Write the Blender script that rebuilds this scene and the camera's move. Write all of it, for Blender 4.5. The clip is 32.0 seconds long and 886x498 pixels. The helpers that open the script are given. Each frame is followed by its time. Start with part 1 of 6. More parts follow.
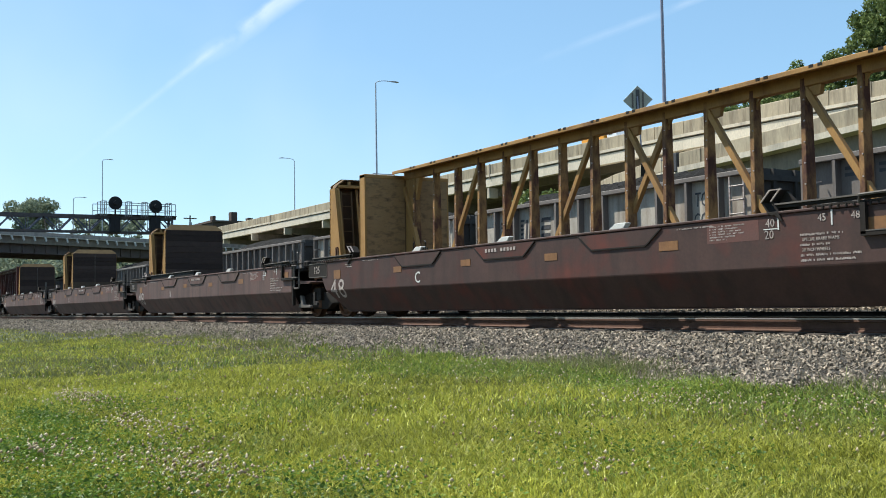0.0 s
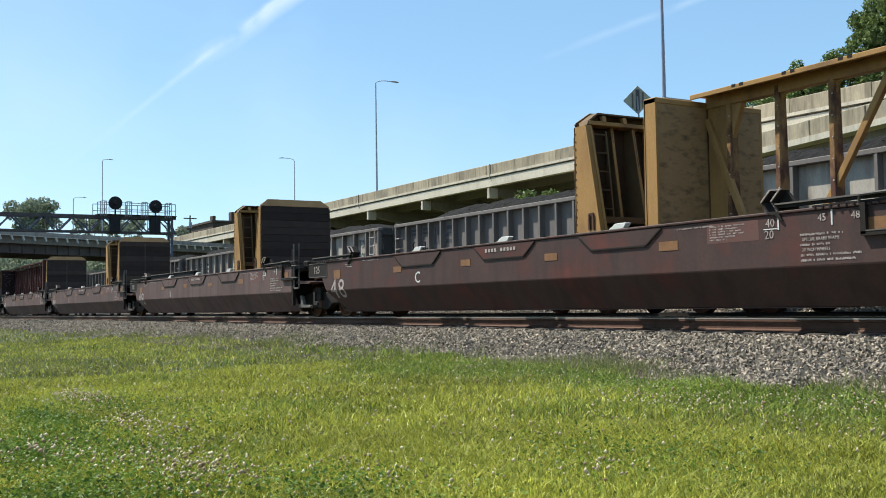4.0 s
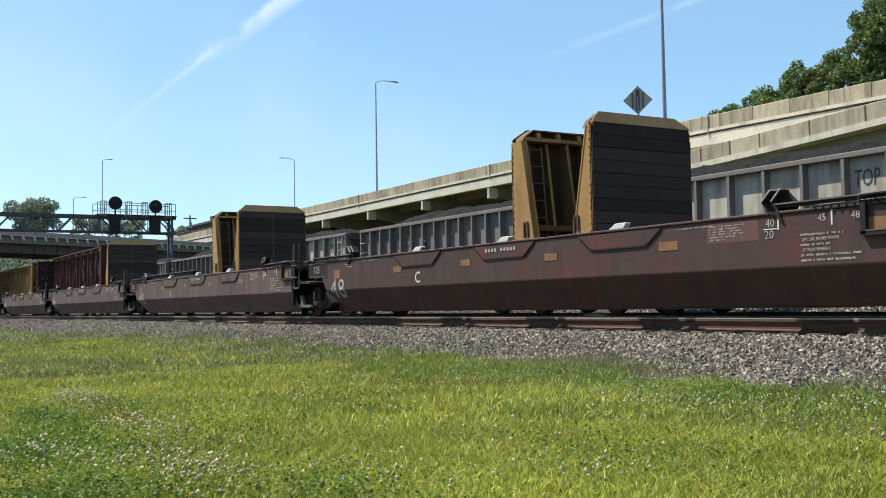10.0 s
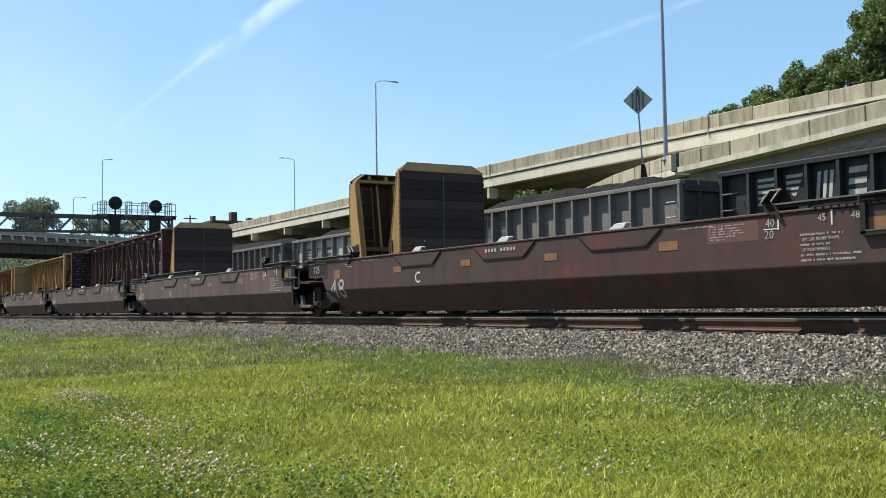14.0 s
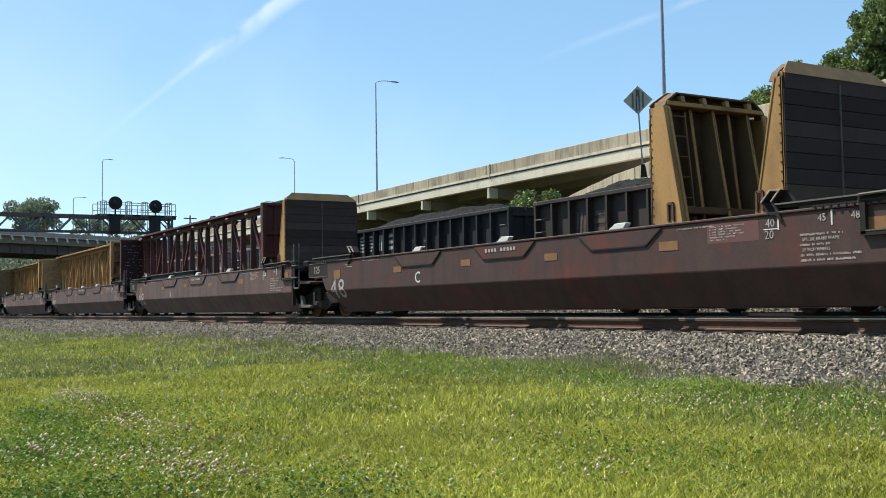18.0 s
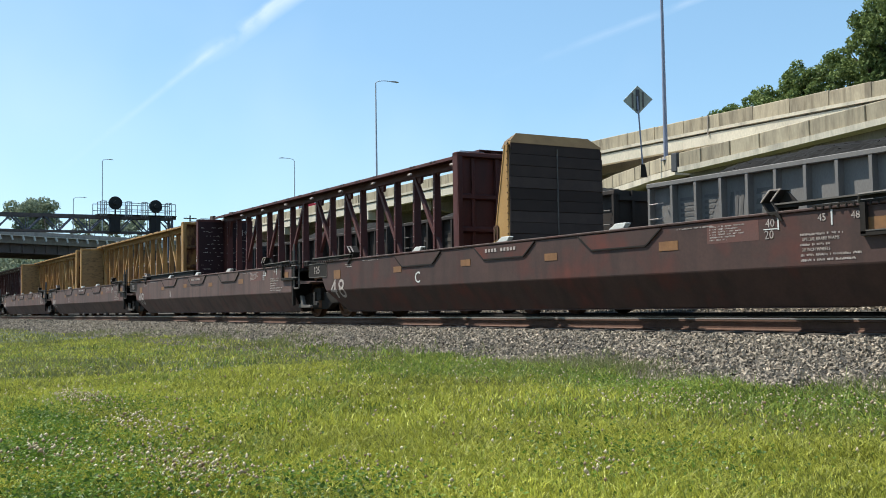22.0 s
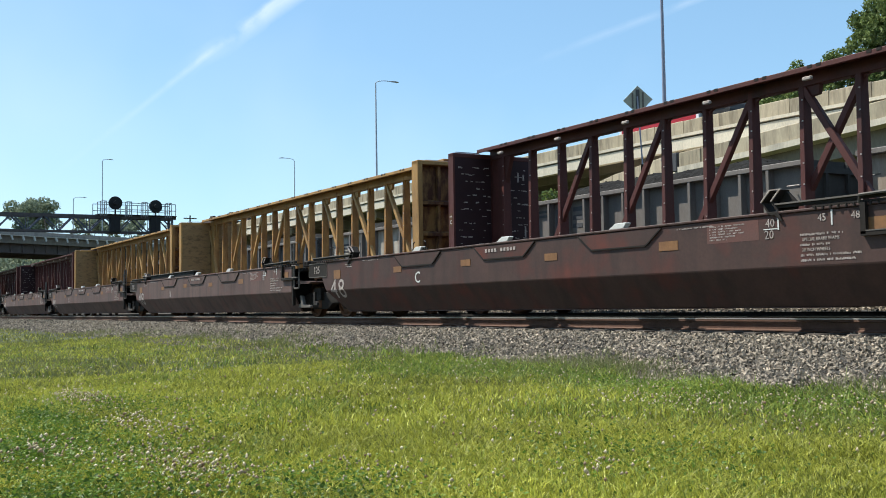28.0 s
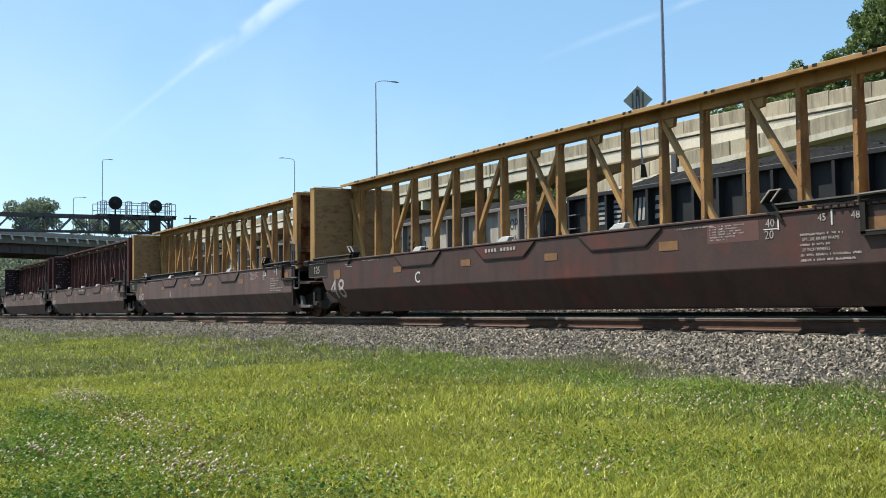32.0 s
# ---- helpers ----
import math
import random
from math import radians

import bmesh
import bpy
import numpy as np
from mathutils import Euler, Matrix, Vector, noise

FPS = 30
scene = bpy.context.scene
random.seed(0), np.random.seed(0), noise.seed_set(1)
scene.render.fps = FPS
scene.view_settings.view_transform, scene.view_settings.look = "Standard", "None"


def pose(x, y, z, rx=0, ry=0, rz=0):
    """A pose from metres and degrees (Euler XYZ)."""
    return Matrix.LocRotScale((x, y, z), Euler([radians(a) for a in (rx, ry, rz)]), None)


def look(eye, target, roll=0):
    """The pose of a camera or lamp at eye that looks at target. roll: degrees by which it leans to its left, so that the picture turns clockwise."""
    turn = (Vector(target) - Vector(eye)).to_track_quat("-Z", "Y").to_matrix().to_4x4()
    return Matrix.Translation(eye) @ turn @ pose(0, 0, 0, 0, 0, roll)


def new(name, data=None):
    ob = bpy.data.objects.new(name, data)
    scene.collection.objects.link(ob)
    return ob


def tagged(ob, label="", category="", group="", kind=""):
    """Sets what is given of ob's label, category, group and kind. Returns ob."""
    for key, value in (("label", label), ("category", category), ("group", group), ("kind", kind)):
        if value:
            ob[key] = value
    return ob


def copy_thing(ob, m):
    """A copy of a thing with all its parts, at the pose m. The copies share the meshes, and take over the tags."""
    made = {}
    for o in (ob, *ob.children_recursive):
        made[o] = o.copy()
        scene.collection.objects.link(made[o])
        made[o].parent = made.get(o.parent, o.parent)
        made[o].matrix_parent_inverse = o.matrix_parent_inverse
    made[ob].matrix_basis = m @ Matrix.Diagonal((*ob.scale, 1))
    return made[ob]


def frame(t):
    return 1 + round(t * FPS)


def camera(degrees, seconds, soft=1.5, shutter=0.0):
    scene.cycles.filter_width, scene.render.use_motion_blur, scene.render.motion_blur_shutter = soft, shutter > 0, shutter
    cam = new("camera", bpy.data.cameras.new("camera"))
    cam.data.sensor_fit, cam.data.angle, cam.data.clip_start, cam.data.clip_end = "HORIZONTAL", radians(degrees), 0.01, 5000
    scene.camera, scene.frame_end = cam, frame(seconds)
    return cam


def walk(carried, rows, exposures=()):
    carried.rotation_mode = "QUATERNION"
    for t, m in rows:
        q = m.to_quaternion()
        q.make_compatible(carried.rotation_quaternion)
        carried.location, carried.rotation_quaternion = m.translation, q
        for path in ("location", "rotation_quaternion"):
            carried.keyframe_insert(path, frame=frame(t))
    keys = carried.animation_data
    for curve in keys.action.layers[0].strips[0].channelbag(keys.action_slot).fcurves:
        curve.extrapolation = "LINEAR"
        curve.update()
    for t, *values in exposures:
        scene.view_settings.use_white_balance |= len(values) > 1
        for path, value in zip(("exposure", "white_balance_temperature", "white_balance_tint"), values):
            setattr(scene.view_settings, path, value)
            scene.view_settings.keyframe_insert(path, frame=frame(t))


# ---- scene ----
# ---------------------------------------------------------------- camera
EYE = Vector((0.0, 0.0, 1.0))
YAW, PITCH = radians(30.474), radians(3.135)
AIM = Vector((-math.cos(YAW) * math.cos(PITCH), math.sin(YAW) * math.cos(PITCH), math.sin(PITCH)))
cam = camera(46.02, 32.0, soft=0.95)
walk(cam, [(0.0, look(EYE, EYE + AIM, -0.878)), (32.0, look(EYE, EYE + AIM, -0.878))],
     exposures=((0.0, 0.66, 6400, 7), (32.0, 0.66, 6400, 7)))

# ---------------------------------------------------------------- light
SUN_DIR = Vector((-0.98, -0.7, 1.78)).normalized()          # towards the sun
SUN_ELEV = math.asin(SUN_DIR.z)
SUN_ROT = math.atan2(SUN_DIR.x, SUN_DIR.y)

sun_data = bpy.data.lights.new("sun", "SUN")
sun_data.energy, sun_data.angle, sun_data.color = 5.0, radians(0.53), (1.0, 0.95, 0.86)
sun_ob = new("sun", sun_data)
sun_ob.rotation_mode = "QUATERNION"
sun_ob.rotation_quaternion = SUN_DIR.to_track_quat("Z", "Y")

world = bpy.data.worlds.new("sky")
scene.world = world
world.use_nodes = True
wt = world.node_tree
wt.nodes.clear()


def build_sky():
    n, l = wt.nodes, wt.links
    out = n.new("ShaderNodeOutputWorld")
    bg = n.new("ShaderNodeBackground")
    bg.inputs["Strength"].default_value = 0.105
    sky = n.new("ShaderNodeTexSky")
    sky.sky_type = "NISHITA"
    sky.sun_disc = False
    sky.sun_elevation, sky.sun_rotation = SUN_ELEV, SUN_ROT
    sky.altitude, sky.air_density, sky.dust_density, sky.ozone_density = 200, 1.0, 0.1, 1.0
    # thin contrails: narrow bands round great circles, broken up by noise
    tc = n.new("ShaderNodeTexCoord")

    def math_node(op, a, b=None, c=None):
        m = n.new("ShaderNodeMath")
        m.operation = op
        for i, v in enumerate((a, b, c)):
            if v is None:
                continue
            if isinstance(v, (int, float)):
                m.inputs[i].default_value = v
            else:
                l.new(v, m.inputs[i])
        return m.outputs[0]

    noise_tex = n.new("ShaderNodeTexNoise")
    noise_tex.inputs["Scale"].default_value = 9.0
    noise_tex.inputs["Detail"].default_value = 6.0
    l.new(tc.outputs["Generated"], noise_tex.inputs["Vector"])
    puffs = n.new("ShaderNodeTexNoise")
    puffs.inputs["Scale"].default_value, puffs.inputs["Detail"].default_value = 26.0, 8.0
    l.new(tc.outputs["Generated"], puffs.inputs["Vector"])
    total = None
    for normal, along, a0, a1, width, gain in TRAILS:
        dot = n.new("ShaderNodeVectorMath")
        dot.operation = "DOT_PRODUCT"
        dot.inputs[1].default_value = normal
        l.new(tc.outputs["Generated"], dot.inputs[0])
        wob = math_node("MULTIPLY_ADD", puffs.outputs["Fac"], width * 1.2, -width * 0.6)
        off = math_node("ABSOLUTE", math_node("ADD", dot.outputs["Value"], wob))
        band = math_node("SUBTRACT", 1.0, math_node("DIVIDE", off, width))
        band = math_node("MAXIMUM", band, 0.0)
        da = n.new("ShaderNodeVectorMath")
        da.operation = "DOT_PRODUCT"
        da.inputs[1].default_value = along
        l.new(tc.outputs["Generated"], da.inputs[0])
        mr = n.new("ShaderNodeMapRange")
        mr.interpolation_type = "SMOOTHSTEP"
        mr.inputs["From Min"].default_value, mr.inputs["From Max"].default_value = a0, a1
        l.new(da.outputs["Value"], mr.inputs["Value"])
        fac = math_node("MULTIPLY", math_node("MULTIPLY", band, mr.outputs["Result"]), gain)
        gap = n.new("ShaderNodeMapRange")
        gap.inputs["From Min"].default_value, gap.inputs["From Max"].default_value = 0.28, 0.55
        gap.inputs["To Max"].default_value = 1.5
        l.new(puffs.outputs["Fac"], gap.inputs["Value"])
        fac = math_node("MULTIPLY", fac, gap.outputs["Result"])
        total = fac if total is None else math_node("ADD", total, fac)
    # faint high haze of cirrus
    big = n.new("ShaderNodeTexNoise")
    big.inputs["Scale"].default_value, big.inputs["Detail"].default_value = 2.4, 4.0
    l.new(tc.outputs["Generated"], big.inputs["Vector"])
    mr = n.new("ShaderNodeMapRange")
    mr.inputs["From Min"].default_value, mr.inputs["From Max"].default_value = 0.45, 0.8
    mr.inputs["To Max"].default_value = 0.22
    l.new(big.outputs["Fac"], mr.inputs["Value"])
    total = math_node("MINIMUM", math_node("ADD", total, mr.outputs["Result"]), 0.8)
    mix = n.new("ShaderNodeMix")
    mix.data_type = "RGBA"
    l.new(total, mix.inputs["Factor"])
    hue = n.new("ShaderNodeMix")
    hue.data_type, hue.blend_type = "RGBA", "MULTIPLY"
    hue.inputs["Factor"].default_value = 1.0
    hue.inputs["B"].default_value = (0.9, 0.985, 1.04, 1)
    l.new(sky.outputs["Color"], hue.inputs["A"])
    even = n.new("ShaderNodeMix")          # thin summer haze evens the sky out
    even.data_type = "RGBA"
    even.inputs["Factor"].default_value = 0.4
    even.inputs["B"].default_value = (2.25, 4.05, 5.75, 1)
    l.new(hue.outputs["Result"], even.inputs["A"])
    l.new(even.outputs["Result"], mix.inputs["A"])
    mix.inputs["B"].default_value = (7.2, 7.6, 8.2, 1)
    l.new(mix.outputs["Result"], bg.inputs["Color"])
    l.new(bg.outputs[0], out.inputs["Surface"])


TRAILS = (
    ((-0.0028, 0.6146, -0.7888), (0.42, 0.717, 0.557), -0.09, 0.02, 0.011, 0.26),
    ((0.0233, 0.6635, -0.7478), (0.30, 0.709, 0.638), -0.12, 0.1, 0.004, 0.12),
    ((0.0126, 0.388, -0.9216), (0.64, 0.705, 0.305), -0.1, 0.15, 0.005, 0.12),
)
build_sky()

# ---------------------------------------------------------------- materials
MATS = {}


def mat(name, base, second=None, rough=0.8, metal=0.0, scale=6.0, fine=60.0, bump=0.15, contrast=0.6,
        stain=None, stain_amt=0.0, stain_scale=1.5, streak=1.0, spec=0.3, per_object=0.0, per_island=0.0, grime=None):
    """A procedural surface: two colours mixed by coarse noise, fine grain, a stain layer and bump."""
    if name in MATS:
        return MATS[name]
    m = bpy.data.materials.new(name)
    m.use_nodes = True
    t = m.node_tree
    n, l = t.nodes, t.links
    b = n["Principled BSDF"]
    b.inputs["Roughness"].default_value, b.inputs["Metallic"].default_value = rough, metal
    b.inputs["Specular IOR Level"].default_value = spec
    tc = n.new("ShaderNodeTexCoord")
    info = n.new("ShaderNodeObjectInfo")
    add = n.new("ShaderNodeVectorMath")
    add.operation = "MULTIPLY_ADD"
    l.new(info.outputs["Random"], add.inputs[0])
    add.inputs[1].default_value = (37.0, 51.0, 23.0)
    l.new(tc.outputs["Object"], add.inputs[2])
    mp = n.new("ShaderNodeMapping")
    mp.inputs["Scale"].default_value = (1.0, 1.0, 1.0 / streak)
    l.new(add.outputs[0], mp.inputs["Vector"])

    def noise_at(s, d):
        x = n.new("ShaderNodeTexNoise")
        x.inputs["Scale"].default_value, x.inputs["Detail"].default_value = s, d
        x.inputs["Roughness"].default_value = 0.6
        l.new(mp.outputs[0], x.inputs["Vector"])
        return x.outputs["Fac"]

    def ramp(fac, lo, hi, amt=1.0):
        x = n.new("ShaderNodeMapRange")
        x.inputs["From Min"].default_value, x.inputs["From Max"].default_value = lo, hi
        x.inputs["To Max"].default_value = amt
        l.new(fac, x.inputs["Value"])
        return x.outputs["Result"]

    def mixc(fac, a, c, kind="MIX"):
        x = n.new("ShaderNodeMix")
        x.data_type, x.blend_type = "RGBA", kind
        for key, v in (("Factor", fac), ("A", a), ("B", c)):
            if isinstance(v, (int, float)):
                x.inputs[key].default_value = v
            elif isinstance(v, tuple):
                x.inputs[key].default_value = (*v, 1)
            else:
                l.new(v, x.inputs[key])
        return x.outputs["Result"]

    coarse, grain = noise_at(scale, 5), noise_at(fine, 3)
    second = second or tuple(c * 0.6 for c in base)
    col = mixc(ramp(coarse, 0.5 - 0.5 * (1.05 - contrast), 0.5 + 0.5 * (1.05 - contrast)), base, second)
    g = n.new("ShaderNodeMapRange")
    g.inputs["To Min"].default_value, g.inputs["To Max"].default_value = 0.72, 1.28
    l.new(grain, g.inputs["Value"])
    gc = n.new("ShaderNodeCombineColor")
    for i in range(3):
        l.new(g.outputs["Result"], gc.inputs[i])
    col = mixc(1.0, col, gc.outputs[0], "MULTIPLY")
    if stain:
        col = mixc(ramp(noise_at(stain_scale, 7), 0.5, 0.72, stain_amt), col, stain)
    if grime:
        gm = n.new("ShaderNodeMapping")
        gm.inputs["Scale"].default_value = (3.2, 3.2, 0.35)
        l.new(add.outputs[0], gm.inputs["Vector"])
        gx = n.new("ShaderNodeTexNoise")
        gx.inputs["Scale"].default_value, gx.inputs["Detail"].default_value = 1.0, 6
        l.new(gm.outputs[0], gx.inputs["Vector"])
        col = mixc(ramp(gx.outputs["Fac"], 0.48, 0.75, 0.7), col, grime)
    if per_object or per_island:
        src = info.outputs["Random"]
        if per_island:
            src = n.new("ShaderNodeNewGeometry").outputs["Random Per Island"]
        amt = per_object or per_island
        o = n.new("ShaderNodeMapRange")
        o.inputs["To Min"].default_value, o.inputs["To Max"].default_value = 1 - amt, 1 + amt
        l.new(src, o.inputs["Value"])
        oc = n.new("ShaderNodeCombineColor")
        for i in range(3):
            l.new(o.outputs["Result"], oc.inputs[i])
        col = mixc(1.0, col, oc.outputs[0], "MULTIPLY")
    l.new(col, b.inputs["Base Color"])
    rr = n.new("ShaderNodeMapRange")
    rr.inputs["To Min"].default_value, rr.inputs["To Max"].default_value = max(0.02, rough - 0.12), min(1, rough + 0.12)
    l.new(coarse, rr.inputs["Value"])
    l.new(rr.outputs["Result"], b.inputs["Roughness"])
    if bump:
        bp = n.new("ShaderNodeBump")
        bp.inputs["Strength"].default_value, bp.inputs["Distance"].default_value = bump, 0.02
        l.new(grain, bp.inputs["Height"])
        l.new(bp.outputs[0], b.inputs["Normal"])
    MATS[name] = m
    return m


def leaf_mat(name, a, b2, translucent=0.35, per=0.35, gloss=0.05):
    """Thin foliage: diffuse with some light let through, each blade or leaf its own shade."""
    m = bpy.data.materials.new(name)
    m.use_nodes = True
    t = m.node_tree
    n, l = t.nodes, t.links
    n.clear()
    out = n.new("ShaderNodeOutputMaterial")
    geo = n.new("ShaderNodeNewGeometry")
    ramp = n.new("ShaderNodeValToRGB")
    ramp.color_ramp.elements[0].color, ramp.color_ramp.elements[1].color = (*a, 1), (*b2, 1)
    tc = n.new("ShaderNodeTexCoord")
    noi = n.new("ShaderNodeTexNoise")
    noi.inputs["Scale"].default_value, noi.inputs["Detail"].default_value = 0.55, 4
    l.new(tc.outputs["Object"], noi.inputs["Vector"])
    mx = n.new("ShaderNodeMath")
    mx.operation = "MULTIPLY_ADD"
    l.new(geo.outputs["Random Per Island"], mx.inputs[0])
    mx.inputs[1].default_value = per
    sh = n.new("ShaderNodeMapRange")
    sh.inputs["From Min"].default_value, sh.inputs["From Max"].default_value = 0.32, 0.68
    sh.inputs["To Min"].default_value, sh.inputs["To Max"].default_value = 0.0, 1.0 - per
    l.new(noi.outputs["Fac"], sh.inputs["Value"])
    l.new(sh.outputs["Result"], mx.inputs[2])
    l.new(mx.outputs[0], ramp.inputs["Fac"])
    d, tr = n.new("ShaderNodeBsdfDiffuse"), n.new("ShaderNodeBsdfTranslucent")
    l.new(ramp.outputs["Color"], d.inputs["Color"])
    l.new(ramp.outputs["Color"], tr.inputs["Color"])
    gl = n.new("ShaderNodeBsdfGlossy")
    gl.inputs["Roughness"].default_value = 0.45
    gl.inputs["Color"].default_value = (0.5, 0.5, 0.5, 1)
    m1, m2 = n.new("ShaderNodeMixShader"), n.new("ShaderNodeMixShader")
    m1.inputs[0].default_value, m2.inputs[0].default_value = translucent, gloss
    l.new(d.outputs[0], m1.inputs[1])
    l.new(tr.outputs[0], m1.inputs[2])
    l.new(m1.outputs[0], m2.inputs[1])
    l.new(gl.outputs[0], m2.inputs[2])
    l.new(m2.outputs[0], out.inputs["Surface"])
    MATS[name] = m
    return m


BROWN = mat("oxide_brown_paint", (0.074, 0.0375, 0.0295), (0.036, 0.0215, 0.0185), 0.65, 0, 0.9, 24, 0.04, 0.55,
            (0.14, 0.032, 0.021), 0.7, 0.9, 1.0, grime=(0.026, 0.0175, 0.0145))
DUSTYBROWN = mat("dusty_brown_paint", (0.125, 0.074, 0.062), (0.074, 0.049, 0.044), 0.7, 0, 0.8, 24, 0.05, 0.55,
                 (0.13, 0.036, 0.026), 0.5, 1.1, 1.0, grime=(0.034, 0.026, 0.023))
BLACKSTEEL = mat("black_grimy_steel", (0.013, 0.011, 0.01), (0.025, 0.019, 0.015), 0.8, 0, 4, 50, 0.15, 0.4, spec=0.2)
# rust colour taken darker so the outer end face looks shaded
RUSTBROWN = mat("shaded_rust_brown_sheet", (0.075, 0.042, 0.022), (0.045, 0.028, 0.017), 0.8, 0.0, 3, 60, 0.2, 0.5)
HOODTAN = mat("grimy_tan_hood", (0.25, 0.155, 0.066), (0.16, 0.095, 0.042), 0.75, 0, 2, 45, 0.12, 0.5)
# tan with the shade of the car ends mixed into its colour
SHADETAN = mat("shade_dimmed_tan_paint", (0.15, 0.09, 0.04), (0.09, 0.055, 0.028), 0.75, 0, 2, 45, 0.15, 0.4)
RAILRUST = mat("rail_rust", (0.13, 0.07, 0.048), (0.08, 0.043, 0.031), 0.85, 0, 5, 70, 0.3, 0.5)
RUST = mat("rusty_steel", (0.13, 0.06, 0.03), (0.07, 0.035, 0.022), 0.8, 0.1, 5, 70, 0.3, 0.5)
YELLOW = mat("weathered_yellow_paint", (0.42, 0.24, 0.078), (0.3, 0.163, 0.058), 0.6, 0, 1.6, 45, 0.1, 0.3,
             (0.1, 0.05, 0.025), 0.8, 1.3, 3.0)
DIRTYTAN = mat("dirty_brown_tan_paint", (0.2, 0.115, 0.05), (0.12, 0.068, 0.032), 0.7, 0, 1.8, 45, 0.15, 0.4,
               (0.075, 0.035, 0.02), 0.85, 1.6, 3.0)
TAN = mat("weathered_tan_paint", (0.38, 0.21, 0.065), (0.27, 0.145, 0.048), 0.65, 0, 1.6, 45, 0.1, 0.3,
          (0.12, 0.06, 0.03), 0.7, 1.2, 3.0)
RUSTTAN = mat("rust_mottled_tan_posts", (0.3, 0.165, 0.06), (0.085, 0.036, 0.022), 0.75, 0, 3.2, 45, 0.2, 0.85,
              (0.06, 0.026, 0.018), 0.85, 2.4, 2.0)
RUSTYELLOW = mat("rust_streaked_yellow", (0.42, 0.22, 0.066), (0.23, 0.105, 0.036), 0.7, 0, 2.6, 45, 0.15, 0.75,
                 (0.085, 0.035, 0.02), 0.85, 2.0, 3.0)
# darker maroon carries the shade of load panels turned from the sun
MAROONSHADE = mat("shaded_maroon_panel", (0.036, 0.0125, 0.014), (0.022, 0.009, 0.01), 0.7, 0, 1.5, 45, 0.1, 0.4)
MAROON = mat("weathered_maroon_paint", (0.1, 0.027, 0.021), (0.055, 0.0165, 0.014), 0.6, 0, 1.5, 45, 0.1, 0.3,
             (0.035, 0.02, 0.018), 0.6, 1.4, 3.0)
PLANK = mat("tarred_dark_planks", (0.041, 0.029, 0.025), (0.066, 0.047, 0.039), 0.9, 0, 3, 55, 0.3, 0.4, per_object=0.3, spec=0.2)
PLY = mat("worn_plywood", (0.35, 0.215, 0.095), (0.25, 0.15, 0.068), 0.8, 0, 2.0, 60, 0.2, 0.3,
          (0.07, 0.047, 0.03), 0.75, 3.2, 0.4)
PLYDARK = mat("dirty_plywood", (0.088, 0.062, 0.042), (0.055, 0.04, 0.028), 0.8, 0, 2.0, 60, 0.2, 0.3)
LTGREY = mat("faded_light_grey_paint", (0.46, 0.42, 0.36), (0.36, 0.325, 0.275), 0.7, 0, 1.4, 50, 0.1, 0.3,
             (0.16, 0.085, 0.045), 0.75, 1.3, 4.5, grime=(0.12, 0.095, 0.075))
MDGREY = mat("faded_grey_paint", (0.185, 0.163, 0.147), (0.13, 0.114, 0.103), 0.7, 0, 1.4, 50, 0.1, 0.3,
             (0.08, 0.07, 0.065), 0.5, 1.1, 4.0)
BLACKCAR = mat("faded_black_paint", (0.02, 0.02, 0.021), (0.013, 0.013, 0.014), 0.6, 0, 1.4, 50, 0.1, 0.3,
               (0.06, 0.055, 0.05), 0.5, 1.1, 4.0)
BROWNCAR = mat("faded_dark_brown_paint", (0.035, 0.025, 0.019), (0.024, 0.018, 0.015), 0.65, 0, 1.4, 50, 0.1, 0.3,
               (0.09, 0.06, 0.045), 0.5, 1.1, 4.0)
COAL = mat("coal", (0.009, 0.0085, 0.008), (0.017, 0.016, 0.015), 0.9, 0, 8, 22, 0.6, 0.6, spec=0.12, per_island=0.5)
WHITE = mat("dirty_white_paint", (0.62, 0.61, 0.58), (0.5, 0.49, 0.46), 0.6, 0, 5, 60, 0.05, 0.3)
WHITEFADE = mat("faded_white_stencil", (0.47, 0.41, 0.37), (0.22, 0.17, 0.15), 0.7, 0, 14, 90, 0.05, 0.7)
EMBLEMWHITE = mat("worn_white_emblem", (0.46, 0.44, 0.41), (0.27, 0.25, 0.23), 0.7, 0, 4, 60, 0.05, 0.6)
DKPAINT = mat("dark_grey_lettering", (0.05, 0.05, 0.055), (0.075, 0.075, 0.08), 0.7, 0, 3, 60, 0.05, 0.3)
ORANGE = mat("ochre_marker", (0.24, 0.115, 0.045), (0.15, 0.075, 0.035), 0.6, 0, 7, 60, 0.05, 0.5)
REDOX = mat("red_oxide_patch", (0.15, 0.03, 0.022), (0.07, 0.033, 0.027), 0.7, 0, 3, 60, 0.05, 0.6)
CONCRETE = mat("pale_weathered_concrete", (0.6, 0.535, 0.42), (0.47, 0.415, 0.33), 0.9, 0, 0.5, 14, 0.2, 0.3,
               (0.2, 0.175, 0.145), 0.75, 0.9, 3.5)
PARAPET = mat("weathered_parapet_concrete", (0.42, 0.355, 0.25), (0.3, 0.25, 0.175), 0.9, 0, 0.7, 14, 0.2, 0.3,
              (0.13, 0.11, 0.085), 0.85, 1.1, 4.0, per_object=0.14, grime=(0.12, 0.095, 0.068))
GIRDERCREAM = mat("cream_concrete_girder", (0.62, 0.555, 0.44), (0.5, 0.445, 0.355), 0.9, 0, 0.4, 14, 0.1, 0.3,
                  (0.3, 0.26, 0.2), 0.5, 0.7, 3.0)
